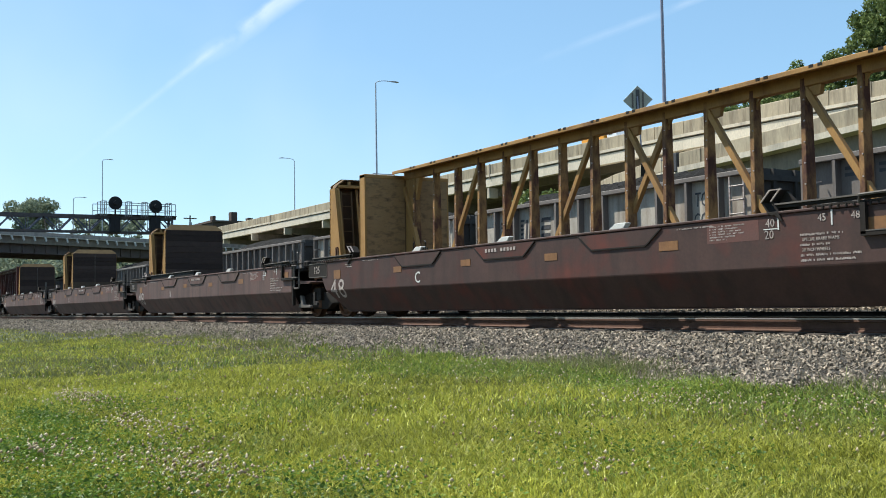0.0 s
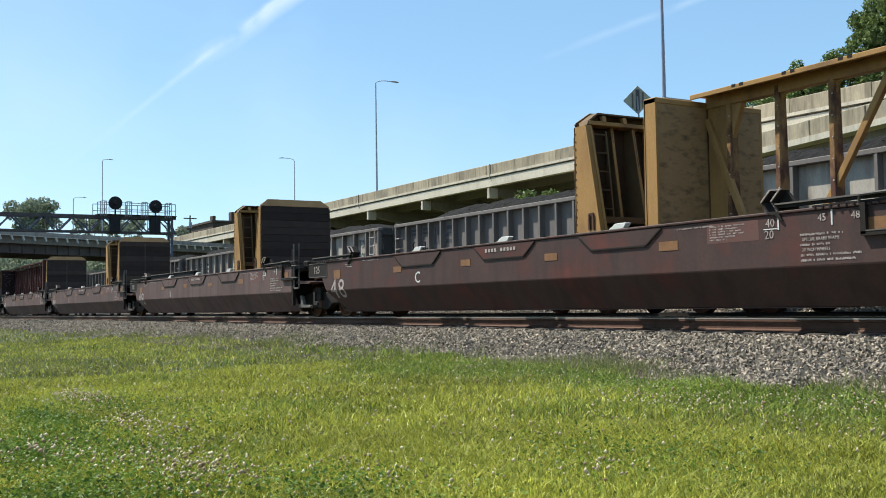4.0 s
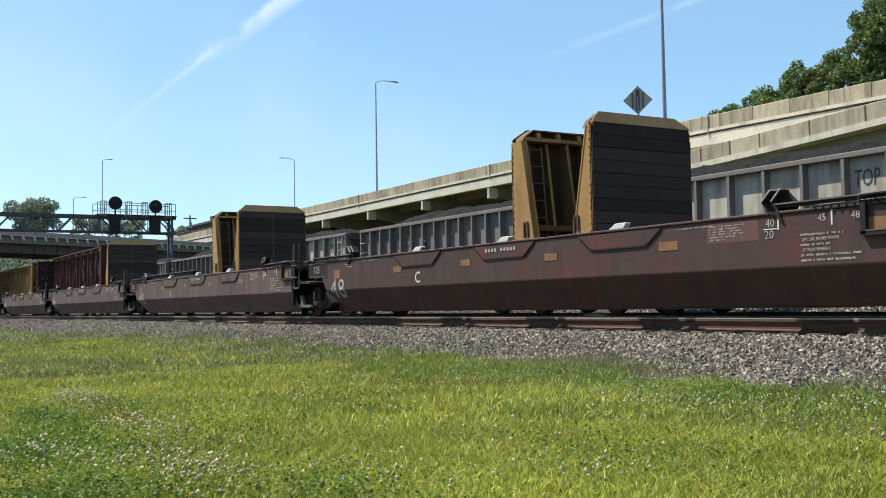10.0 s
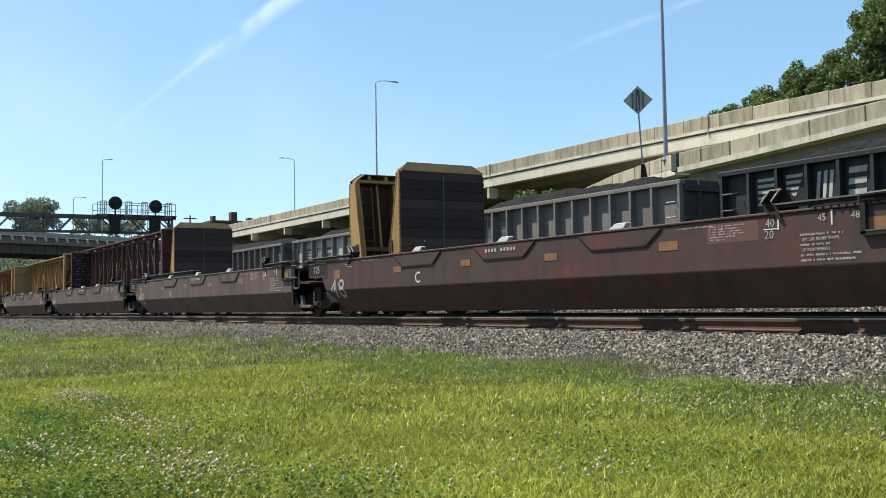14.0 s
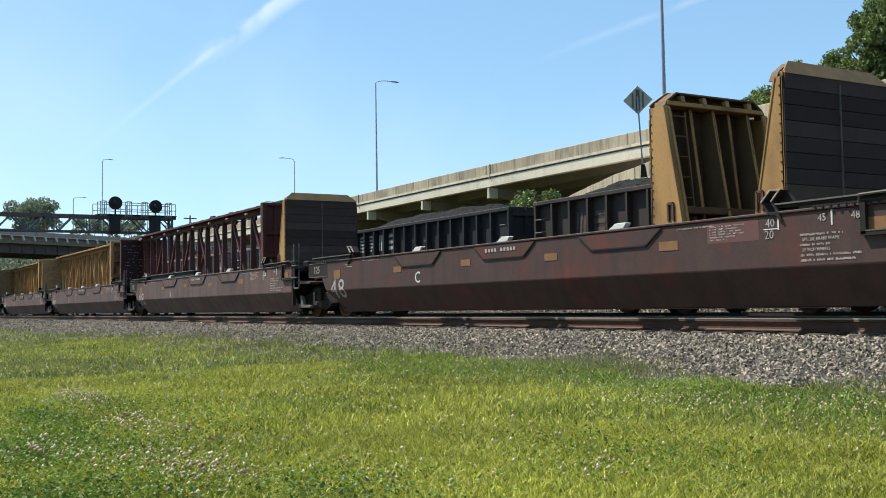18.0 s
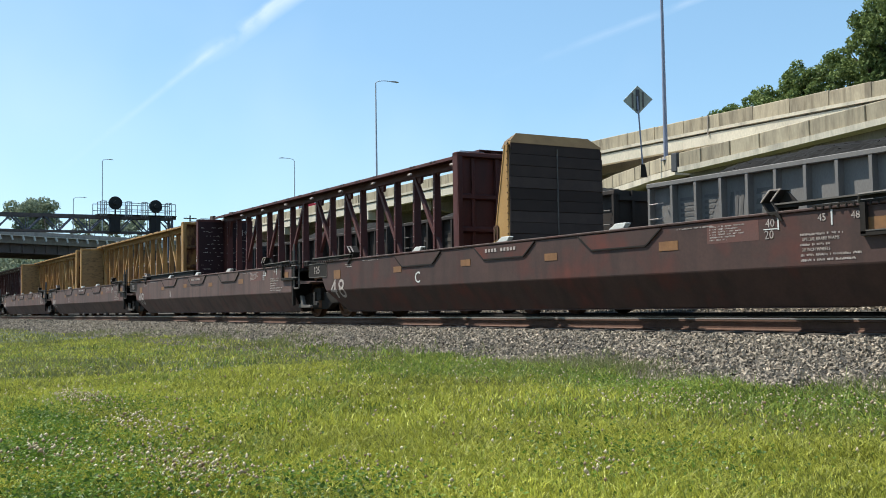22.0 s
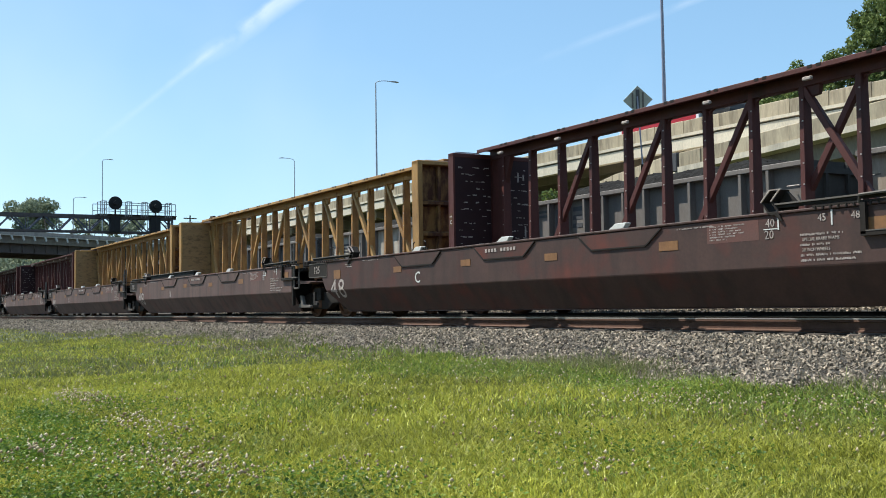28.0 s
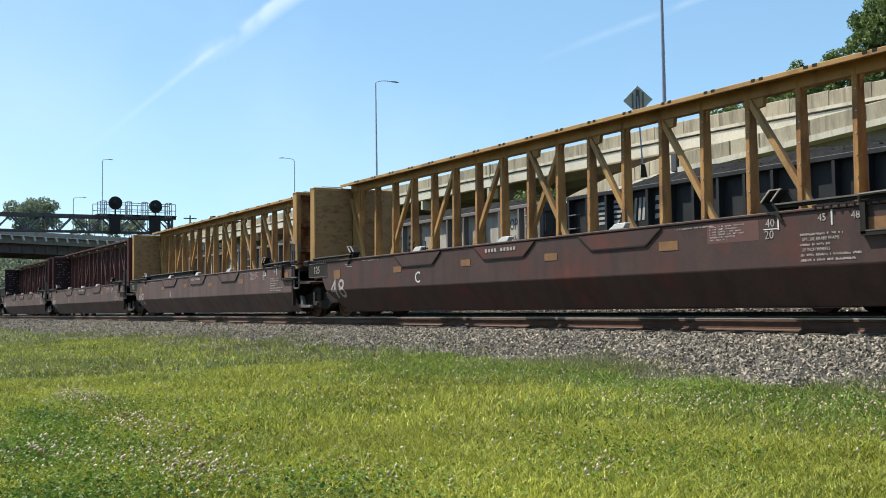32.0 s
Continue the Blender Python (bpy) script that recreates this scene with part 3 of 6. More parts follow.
# ---------------------------------------------------------------- well cars
def build_well_unit(m, label, mark="C", paint=None):
    paint = paint or BROWN
    car = thing("well_car", m, label, "well car", "well cars of the standing train")
    # side walls: upright above, sloping inwards below
    for sy in (-1, 1):
        def sec(xt):
            return [(sy * 1.5, 1.3), (sy * 1.5, 0.64), (sy * 1.2, 0.15), (sy * 1.14, 0.15), (sy * 1.455, 0.66), (sy * 1.455, 1.3)]
        s = Shape()
        ring = []
        for end in (-1, 1):
            low = 6.85 if end < 0 else 7.9
            xs = [8.0, 7.5 if end < 0 else 7.98, low, low, 7.5 if end < 0 else 7.98, 8.0]
            ring.append([(end * xx, y, z) for xx, (y, z) in zip(xs, sec(0))])
        s.poly(ring[0] + ring[1], [(5, 4, 3, 2, 1, 0), (6, 7, 8, 9, 10, 11)] + [(i, (i + 1) % 6, 6 + (i + 1) % 6, 6 + i) for i in range(6)])
        wall = part("side_wall", s, paint, car, bevel=0.012)
        part("top_chord", Shape().box(-7.95, 7.95, sy * 1.49 - 0.03, sy * 1.49 + 0.03, 1.3, 1.335), paint, wall, bevel=0.008)
        part("bottom_flange", Shape().box(-6.85, 6.85, sy * 1.14 - 0.07, sy * 1.14 + 0.07, 0.138, 0.15), paint, wall)
        for x in (-3.05, 0.05, 3.12):
            b = Shape().prism([(-0.2, 0.0), (0.12, 0.0), (0.19, 0.075), (0.17, 0.085), (-0.06, 0.085), (-0.2, 0.012)], 1, -0.05, 0.05)
            hp = part("hinge_plate", b, WHITE, wall, "worn whitish steel plate", bevel=0.006, at=pose(x, sy * 1.45, 1.335))
            if x < -3:
                part("wire_bail", Shape().tube([(-0.22, 0, 0.0), (-0.23, 0, 0.16), (-0.17, 0, 0.19)], 0.014, 6).tube([(0.27, 0, 0.0), (0.28, 0, 0.17), (0.22, 0, 0.2)], 0.014, 6).beam((-0.3, 0.02, 0.04), (0.32, 0.02, 0.04), 0.03, 0.03), CASTINGSHADE, hp)
        for x in (-3.05, 0.05, 3.12):
            # folding pocket: raised trapezoid with a dark outline
            p = [(x - 0.95, 1.28), (x + 0.95, 1.28), (x + 0.62, 1.05), (x - 0.62, 1.05)]
            y0, y1 = sorted((sy * 1.5, sy * 1.512))
            pk = part("pocket_plate", Shape().prism(p, 1, y0, y1), paint, wall)
            y0, y1 = sorted((sy * 1.5, sy * 1.516))
            e = Shape()
            for a, b in ((1, 2), (2, 3), (3, 0)):
                e.beam((p[a][0], sy * 1.512, p[a][1]), (p[b][0], sy * 1.512, p[b][1]), 0.022, 0.02, up=(0, 1, 0))
            part("pocket_edge", e, BLACKSTEEL, pk, "dark open seam")
        for i, (x, z, w, h) in enumerate(((-6.85, 1.0, 0.36, 0.2), (-3.88, 1.0, 0.34, 0.12), (-1.2, 1.02, 0.34, 0.12), (1.44, 1.0, 0.34, 0.12),
                                          (4.2, 1.02, 0.38, 0.13), (7.6, 1.06, 0.36, 0.2))):
            y0, y1 = sorted((sy * 1.5, sy * 1.506))
            part("marker_patch", Shape().box(x - w / 2, x + w / 2, y0, y1, z - h / 2, z + h / 2), ORANGE, wall, "faded ochre reflective patch")
    # floor pads across the open well
    for x in (-6.1, -3.05, 0, 3.05, 6.1):
        part("floor_crossbeam", Shape().box(x - 0.42, x + 0.42, -1.15, 1.15, 0.14, 0.24), BLACKSTEEL, car, bevel=0.01)
    # unseen sheet added over the far half; keeps sun off the far rail
    part("floor_sheet", Shape().box(-7.2, 7.2, -0.25, 1.16, 0.245, 0.262), BLACKSTEEL, car)
    for x in (-4.6, -1.5, 1.5, 4.6):
        part("diagonal_brace", Shape().beam((x - 1.1, -1.1, 0.2), (x + 1.1, 1.1, 0.2), 0.14, 0.06), BLACKSTEEL, car)
    for e in (-1, 1):
        part("end_wall", Shape().prism([(-1.08, 0.2), (1.08, 0.2), (1.38, 0.68), (1.38, 1.25), (-1.38, 1.25), (-1.38, 0.68)], 0, e * 7.35 - 0.06, e * 7.35 + 0.06), BLACKSTEEL, car, bevel=0.01)
        part("end_platform", Shape().box(min(e * 7.4, e * 8.35), max(e * 7.4, e * 8.35), -1.35, 1.35, 1.16, 1.24), BLACKSTEEL, car, bevel=0.01)
        part("draft_sill", Shape().box(min(e * 7.3, e * 8.8), max(e * 7.3, e * 8.8), -0.35, 0.35, 0.7, 1.12), BLACKSTEEL, car, bevel=0.02)
        for sy in (-1, 1):
            # flared guide for container corners: two slanting leaves between side cheeks
            x = e * 6.2
            ya, yb = sorted((sy * 1.36, sy * 1.52))
            g = Shape()
            lip = Shape()
            for dx in (-0.16, 0.0):
                g.prism([(x + e * (dx - 0.12), 1.46), (x + e * (dx + 0.02), 1.6), (x + e * (dx + 0.045), 1.6), (x + e * (dx - 0.09), 1.46), (x + e * (dx + 0.0), 1.33), (x + e * (dx - 0.03), 1.33)], 1, ya, yb)
                lip.beam((x + e * (dx - 0.115), sy * 1.523, 1.465), (x + e * (dx + 0.03), sy * 1.523, 1.605), 0.016, 0.026, up=(0, 1, 0))
            lip.beam((x - e * 0.13, sy * 1.523, 1.606), (x + e * 0.05, sy * 1.523, 1.606), 0.012, 0.02, up=(0, 1, 0))
            g.prism([(x - e * 0.1, 1.46), (x + e * 0.03, 1.59), (x + e * 0.12, 1.5), (x + e * 0.2, 1.42), (x + e * 0.16, 1.34), (x - e * 0.02, 1.34)], 1, *sorted((sy * 1.36, sy * 1.41)))
            g.prism([(x - e * 0.2, 1.335), (x - e * 0.02, 1.335), (x + e * 0.06, 1.21), (x + e * 0.02, 1.21), (x - e * 0.06, 1.29), (x - e * 0.13, 1.29)], 1, *sorted((sy * 1.5, sy * 1.53)))
            cg = part("corner_guide", g, BLACKSTEEL, car, bevel=0.004)
            part("worn_lip", lip, WHITEFADE, cg, "bare worn metal edge")
            # paler top strip paints in the light on the walkway edge
            gr = part("side_rail", Shape().box(min(e * 6.1, e * 8.25), max(e * 6.1, e * 8.25), sy * 1.47 - 0.05, sy * 1.47 + 0.05, 1.415, 1.435), DUSTY, car, "walkway edge with its lit top painted grey")
            part("rail_web", Shape().box(min(e * 6.1, e * 8.25), max(e * 6.1, e * 8.25), sy * 1.47 - 0.02, sy * 1.47 + 0.02, 1.375, 1.415), BLACKSTEEL, gr)
            tr = Shape()
            tr.box(min(e * 6.7, e * 8.3), max(e * 6.7, e * 8.3), sy * 1.42 - 0.1, sy * 1.42 + 0.1, 1.337, 1.36)
            for k in range(14):
                xx = e * (6.75 + 0.11 * k)
                tr.box(xx - 0.012, xx + 0.012, sy * 1.52 - 0.012, sy * 1.52 + 0.012, 1.30, 1.345)
            part("walkway_tread", tr, BLACKSTEEL, gr)
    # brake wheel, ladder and posts at the far end
    for e, sy in ((1, -1),):
        x = e * 8.32
        s = Shape()
        s.tube([(x - 0.16, sy * 1.5, 1.85), (x - 0.16, sy * 1.5, 0.78), (x - 0.12, sy * 1.5, 0.73), (x + 0.12, sy * 1.5, 0.73), (x + 0.16, sy * 1.5, 0.78), (x + 0.16, sy * 1.5, 1.85)], 0.024, 6)
        for z in (1.0, 1.3):
            s.tube([(x - 0.16, sy * 1.5, z), (x - 0.16, sy * 1.56, z), (x + 0.16, sy * 1.56, z), (x + 0.16, sy * 1.5, z)], 0.018, 6)
        part("ladder", s, DUSTY, car, "dusty grey end ladder")
        part("hand_brake_housing", Shape().box(x - 0.05, x + 0.25, -1.3, -0.8, 1.25, 1.42), BLACKSTEEL, car, bevel=0.03)
    es = part("end_shield", Shape().box(-8.47, -7.42, -1.505, -1.44, 0.96, 1.3), BLACKSTEEL, car, "black framed end plate")
    fr = Shape()
    for a, b in (((-8.46, 0.97), (-7.43, 0.97)), ((-7.43, 0.97), (-7.43, 1.29)), ((-7.43, 1.29), (-8.46, 1.29)), ((-8.46, 1.29), (-8.46, 0.97))):
        fr.beam((a[0], -1.508, a[1]), (b[0], -1.508, b[1]), 0.018, 0.012, up=(0, 1, 0))
    part("plate_frame", fr, DUSTY, es, "worn pale plate edge")
    part("uncoupling_rod", Shape().tube([(-8.75, -1.2, 0.92), (-8.2, -1.46, 0.95), (-7.5, -1.44, 0.98)], 0.03, 6), RUST, car, "rust-red rod")
    part("grab_rail", Shape().tube([(7.35, -1.5, 1.33), (7.4, -1.56, 1.42), (8.0, -1.56, 1.43), (8.05, -1.5, 1.36)], 0.018, 6), DUSTY, car)
    part("step_bracket", Shape().prism([(-8.42, 0.3), (-8.2, 0.3), (-8.2, 0.37), (-8.33, 0.4), (-8.34, 0.62), (-8.42, 0.62)], 1, -1.42, -1.36), CASTINGSHADE, car)
    ef = part("end_frame", Shape().box(7.4, 7.47, -1.56, -1.45, 0.97, 1.33).box(7.4, 8.25, -1.56, -1.45, 0.95, 1.0), BLACKSTEEL, car, "black open bracket")
    part("worn_lip", Shape().box(7.47, 8.25, -1.565, -1.54, 1.001, 1.014), DUSTY, ef, "worn pale edge")
    part("joint_plate", Shape().prism([(7.95, 0.86), (8.85, 0.83), (9.0, 0.88), (8.1, 0.93)], 1, -1.4, -0.5), DUSTYBROWN, car, "sunlit red-brown plate")
    part("hanging_bracket", Shape().prism([(8.1, 0.24), (8.85, 0.24), (8.85, 0.3), (8.42, 0.33), (8.3, 0.55), (8.18, 0.55), (8.22, 0.36), (8.1, 0.33)], 1, -1.36, -1.28), DUSTY, car, "dusty cast bracket", bevel=0.01)
    part("end_post", Shape().box(8.0, 8.07, -1.5, -1.42, 0.3, 1.7), BLACKSTEEL, car, bevel=0.01)
    # stencils
    y = -1.502
    if mark:
        letters(mark, 0.32, WHITE, car, on_side(-3.03, y, 0.8), "stencil")
    else:
        part("stencil_tick", Shape().box(-3.0, -2.9, y - 0.004, y + 0.004, 0.7, 0.9), WHITEFADE, car)
    for txt, x, z, size in (("40", 6.04, 1.195, 0.15), ("20", 6.02, 1.05, 0.155),
                            ("45", 6.83, 1.205, 0.125), ("48", 7.3, 1.2, 0.125)):
        letters(txt, size, WHITEFADE, car, on_side(x, y, z), "stencil")
    for digit, x in (("4", -7.05), ("8", -6.63)):
        letters(digit, 0.62, WHITEFADE, car, on_side(x, y, 0.645), "stencil", bend=0.612, squeeze=1.2)
    letters("SPECIAL BRAKE BEAMS", 0.056, WHITEFADE, car, on_side(6.8, y, 0.96), "stencil", squeeze=0.95)
    letters("38 INCH WHEELS", 0.056, WHITEFADE, car, on_side(6.73, y, 0.835), "stencil", squeeze=0.95)
    part("stencil_tick", Shape().box(5.93, 6.15, y - 0.004, y + 0.004, 1.118, 1.13), WHITE, car)
    letters("125", 0.24, WHITEFADE, car, on_side(-8.0, -1.507, 1.13), "stencil")
    for x, z, w, h in ((6.17, 1.2, 0.022, 0.19), (6.97, 1.2, 0.022, 0.18), (0.05, 1.13, 0.025, 0.13)):
        part("stencil_tick", Shape().box(x - w / 2, x + w / 2, y - 0.004, y + 0.004, z - h / 2, z + h / 2), WHITE, car)
    rng = random.Random(11)
    rows = [(5.3, 1.22, 0.62), (5.3, 1.185, 0.5), (5.3, 1.15, 0.56), (5.3, 1.115, 0.6), (5.3, 1.08, 0.45), (5.3, 1.045, 0.3),
            (-5.2, 1.25, 0.75), (-6.1, 1.2, 0.3), (-6.1, 1.15, 0.34),
            (6.95, 1.02, 0.62), (6.95, 0.898, 0.46), (6.95, 0.773, 0.86), (6.95, 0.712, 0.78), (4.68, 1.235, 0.68)]
    s = Shape()
    for x, z, w in rows:
        h = 0.03 if x > 6.5 else 0.02
        xx = x - 0.3 if x < 6 else 6.5
        end = xx + w
        while xx < end:
            ww = rng.uniform(0.008, 0.018)
            hh = h * rng.uniform(0.55, 1.0)
            up = rng.choice((-1, 0, 1)) * (h - hh) / 2
            s.box(xx, min(end, xx + ww), y - 0.003, y + 0.005, z + up - hh / 2, z + up + hh / 2)
            xx += ww + (0.007 if rng.random() < 0.82 else 0.035)
    o = part("stencil_bars", s, WHITEFADE, car, "rows of faded white stencil bars")
    o["kind"] = "stuff"
    for k in range(10):
        if k != 4:
            part("number_bar", Shape().box(-0.5 + 0.098 * k, -0.5 + 0.098 * k + 0.06, -1.52, -1.512, 1.17, 1.23), WHITEFADE, car)
    for x, z, w, h in ((5.4, 1.13, 0.9, 0.26),):
        part("repaint_patch", Shape().box(x - w / 2, x + w / 2, -1.5015, -1.49, z - h / 2, z + h / 2), mat("patchy_red_brown", (0.13, 0.05, 0.04), (0.1, 0.055, 0.045), 0.6, 0, 2, 40, 0.1, 0.6), car, "reddish repaint patch")
    return car


def build_artic_truck(m):
    t = thing("freight_truck", m, "black grimy two-axle truck under the joint of two well cars", "truck", "trucks of the standing train")
    build_bogie_parts(t, 0, 0.46)
    part("brake_beam", Shape().box(-0.3, 0.3, -1.05, 1.05, 0.25, 0.33), BLACKSTEEL, t)
    for sy in (-1, 1):
        part("spring_group", Shape().tube([(0, sy * 0.98, 0.24), (0, sy * 0.98, 0.42)], 0.13, 10), RUST, t)
    part("pivot_casting", Shape().disc((0, 0, 0.7), (0, 0, 1), [(0, 0.4), (0.2, 0.35), (0.35, 0.3), (0.35, 0.05)], 16), BLACKSTEEL, t)
    part("air_hose", Shape().tube([(-0.5, -0.5, 0.95), (-0.2, -0.6, 0.7), (0.2, -0.6, 0.68), (0.5, -0.5, 0.95)], 0.03, 8), BLACKSTEEL, t)
    return t


# ---------------------------------------------------------------- lumber cars
def build_deck(car, half, paint, label=""):
    part("deck", Shape().box(-half - 0.5, half + 0.5, -1.4, 1.4, 1.0, 1.12), PLYDARK, car, "grimy timber deck")
    part("centre_sill", Shape().box(-half - 0.5, half + 0.5, -0.3, 0.3, 0.62, 1.0), paint, car)
    for sy in (-1, 1):
        ya, yb = sorted((sy * 1.4, sy * 1.48))
        part("side_sill", Shape().prism([(-half - 0.5, 1.14), (half + 0.5, 1.14), (half + 0.5, 0.92), (half - 3, 0.72), (-half + 3, 0.72), (-half - 0.5, 0.92)], 1, ya, yb), paint, car)
    for e in (-1, 1):
        build_bogie_parts(car, e * (half - 1.3))
        part("coupler", Shape().box(min(e * (half + 0.5), e * (half + 1.15)), max(e * (half + 0.5), e * (half + 1.15)), -0.12, 0.12, 0.75, 1.0), BLACKSTEEL, car, bevel=0.02)


def build_bulkhead_flat(half, plank_style, paint, label):
    car = thing("bulkhead_flatcar", pose(0, YC, RAIL), label, "flat car", "bulkhead flat cars of the passing train")
    build_deck(car, half + 0.55, paint)
    H, W = 4.5, 1.47
    Z0 = 1.12
    for e in (-1, 1):
        x = e * half

        def X(a, b):
            return min(x + e * a, x + e * b), max(x + e * a, x + e * b)

        TOP, LOW = (0.42, 0.98) if e > 0 else (0.16, 0.8)

        def out(z, top=TOP, low=LOW):
            """How far the sloping outer edge stands off the sheet at height z."""
            return low + (top - low) * (z - Z0) / (H - 0.25 - Z0)
        bh = part("bulkhead", Shape().prism([(-W, Z0), (W, Z0), (W, H - 0.3), (-W, H - 0.3)],
                                            0, *X(0.0, 0.05)), RUSTBROWN, car, "rust-brown steel end sheet, darkened for shade", bevel=0.01)
        rows = 11
        z0, z1 = 1.14, H - 0.24
        hgt = (z1 - z0) / rows
        for k in range(rows):
            dark = plank_style == "dark" or (plank_style == "half" and k > 3)
            top = z0 + (k + 1) * hgt
            w = W - 0.015 if top < H - 0.3 else W - 0.06
            thick = 0.04 + 0.006 * (k % 2) if plank_style == "dark" else 0.04
            part("plank", Shape().box(*X(-thick, 0.0), -w, w, z0 + k * hgt + 0.004, top - 0.004), PLANK if dark else PLYDARK, bh, bevel=0.008)
        if plank_style != "dark" or paint is YELLOW:
            part("centre_strip", Shape().box(*X(-0.068, -0.04), -0.02, 0.008, z0, z1 - 0.1), DUSTY, bh, "pale vertical joint strip")
        # hood that leans back over the planks
        front, back = x - e * 0.055, x + e * 0.13
        hood = [(-W + 0.04, H - 0.25), (W - 0.04, H - 0.25), (W - 0.06, H - 0.19), (W - 0.34, H + 0.03), (-W + 0.34, H + 0.03), (-W + 0.06, H - 0.19)]
        vs = [(front + (back - front) * (hz - H + 0.25) / 0.28, hy, hz) for hy, hz in hood]
        vs += [(vx + e * 0.03, hy, hz) for vx, hy, hz in vs]
        part("top_lip", Shape().poly(vs, [(5, 4, 3, 2, 1, 0), (6, 7, 8, 9, 10, 11)] + [(k, (k + 1) % 6, 6 + (k + 1) % 6, 6 + k) for k in range(6)]), HOODTAN, bh, "leaning painted steel hood")
        part("roof_plate", Shape().prism([(-W, H - 0.36), (-W + 0.1, H - 0.18), (-W + 0.36, H), (W - 0.36, H), (W - 0.1, H - 0.18), (W, H - 0.36), (W - 0.04, H - 0.36), (W - 0.13, H - 0.21), (W - 0.37, H - 0.035), (-W + 0.37, H - 0.035), (-W + 0.13, H - 0.21), (-W + 0.04, H - 0.36)],
                                         0, *X(0.14, max(TOP, 0.3))), SHADETAN, bh)
        for sy in (-1, 1):
            ya, yb = sorted((sy * W, sy * (W - 0.03)))
            g = part("side_gusset", Shape().prism([(x, Z0), (x, H - 0.3), (x + e * TOP, H - 0.3), (x + e * LOW, Z0)], 1, ya, yb), paint, bh, "tapered painted steel side plate")
            part("edge_flange", Shape().beam((x + e * TOP, sy * (W - 0.07), H - 0.3), (x + e * (LOW + 0.02), sy * (W - 0.07), Z0), 0.17, 0.035, up=(e, 0, 0)), paint, g)
            part("flange_tube", Shape().tube([(x + e * (TOP + 0.04), sy * (W - 0.12), H - 0.35), (x + e * ((TOP + LOW) / 2 + 0.04), sy * (W - 0.13), 2.7), (x + e * (LOW + 0.07), sy * (W - 0.12), Z0)], 0.03, 6), paint, g)
            riv = Shape()
            for k in range(17):
                z = 1.3 + 0.17 * k
                riv.box(*X(0.045, 0.075), min(sy * W, sy * (W + 0.012)), max(sy * W, sy * (W + 0.012)), z, z + 0.03)
            o = part("rivet_row", riv, RUST, g)
            o["kind"] = "stuff"
            s = Shape().tube([(x + e * 0.3, sy * (W + 0.01), Z0), (x + e * 0.3, sy * (W + 0.07), 1.6), (x + e * 0.85, sy * (W + 0.07), 1.66), (x + e * 0.85, sy * (W + 0.01), 1.6)], 0.022, 6)
            part("grab_iron", s, paint, g)
            s = Shape()
            for a, b in (((0.5, 1.85), (0.5, 2.2)), ((0.5, 2.2), (0.64, 2.2)), ((0.64, 2.2), (0.64, 1.85))):
                s.beam((x + e * a[0], sy * (W + 0.015), a[1]), (x + e * b[0], sy * (W + 0.015), b[1]), 0.05, 0.04, up=(0, 1, 0))
            s.box(*X(0.53, 0.61), min(sy * W, sy * (W + 0.004)), max(sy * W, sy * (W + 0.004)), 1.88, 2.15)
            part("strap_ring", s, RUST, g)
        for yy, wide in ((-0.62, 0.8), (-0.05, 1.0), (0.5, 0.7), (0.95, 1.0)):
            w1, w2 = (TOP - 0.06) * wide, (LOW - 0.06) * wide
            r = part("rib", Shape().prism([(x + e * 0.05, Z0), (x + e * 0.05, H - 0.22), (x + e * w1, H - 0.22), (x + e * w2, Z0)], 1, yy - 0.012, yy + 0.012), SHADETAN, bh)
            part("rib_flange", Shape().beam((x + e * w1, yy, H - 0.3), (x + e * w2, yy, Z0), 0.07, 0.02, up=(e, 0, 0)), paint, r)
        part("cross_beam", Shape().box(*X(0.05, out(2.05) - 0.06), -W + 0.12, W - 0.12, 2.0, 2.14), SHADETAN, bh, bevel=0.01)
        part("top_beam", Shape().box(*X(0.05, TOP + 0.02), -W + 0.1, W - 0.1, H - 0.28, H - 0.19), paint, bh, bevel=0.01)
        for yy in (-0.95, -0.35, 0.3, 0.95) if e > 0 else ():
            part("corbel", Shape().prism([(x + e * (TOP - 0.12), H - 0.06), (x + e * (TOP + 0.01), H - 0.06), (x + e * (TOP + 0.04), H - 0.2), (x + e * (TOP - 0.02), H - 0.2)], 1, yy - 0.05, yy + 0.05), paint, bh)
        s = Shape()
        for yy in (-1.22, -0.86):
            s.beam((x + e * (TOP - 0.05), yy, H - 0.4), (x + e * (LOW - 0.3), yy, 1.2), 0.04, 0.04)
        for k in range(7):
            z = 1.5 + 0.42 * k
            xx = x + e * (LOW - 0.3 + (TOP - LOW + 0.25) * (z - 1.2) / (H - 1.6))
            s.tube([(xx, -1.22, z), (xx, -0.86, z)], 0.016, 6)
        part("ladder", s, SHADETAN, bh)
    return car


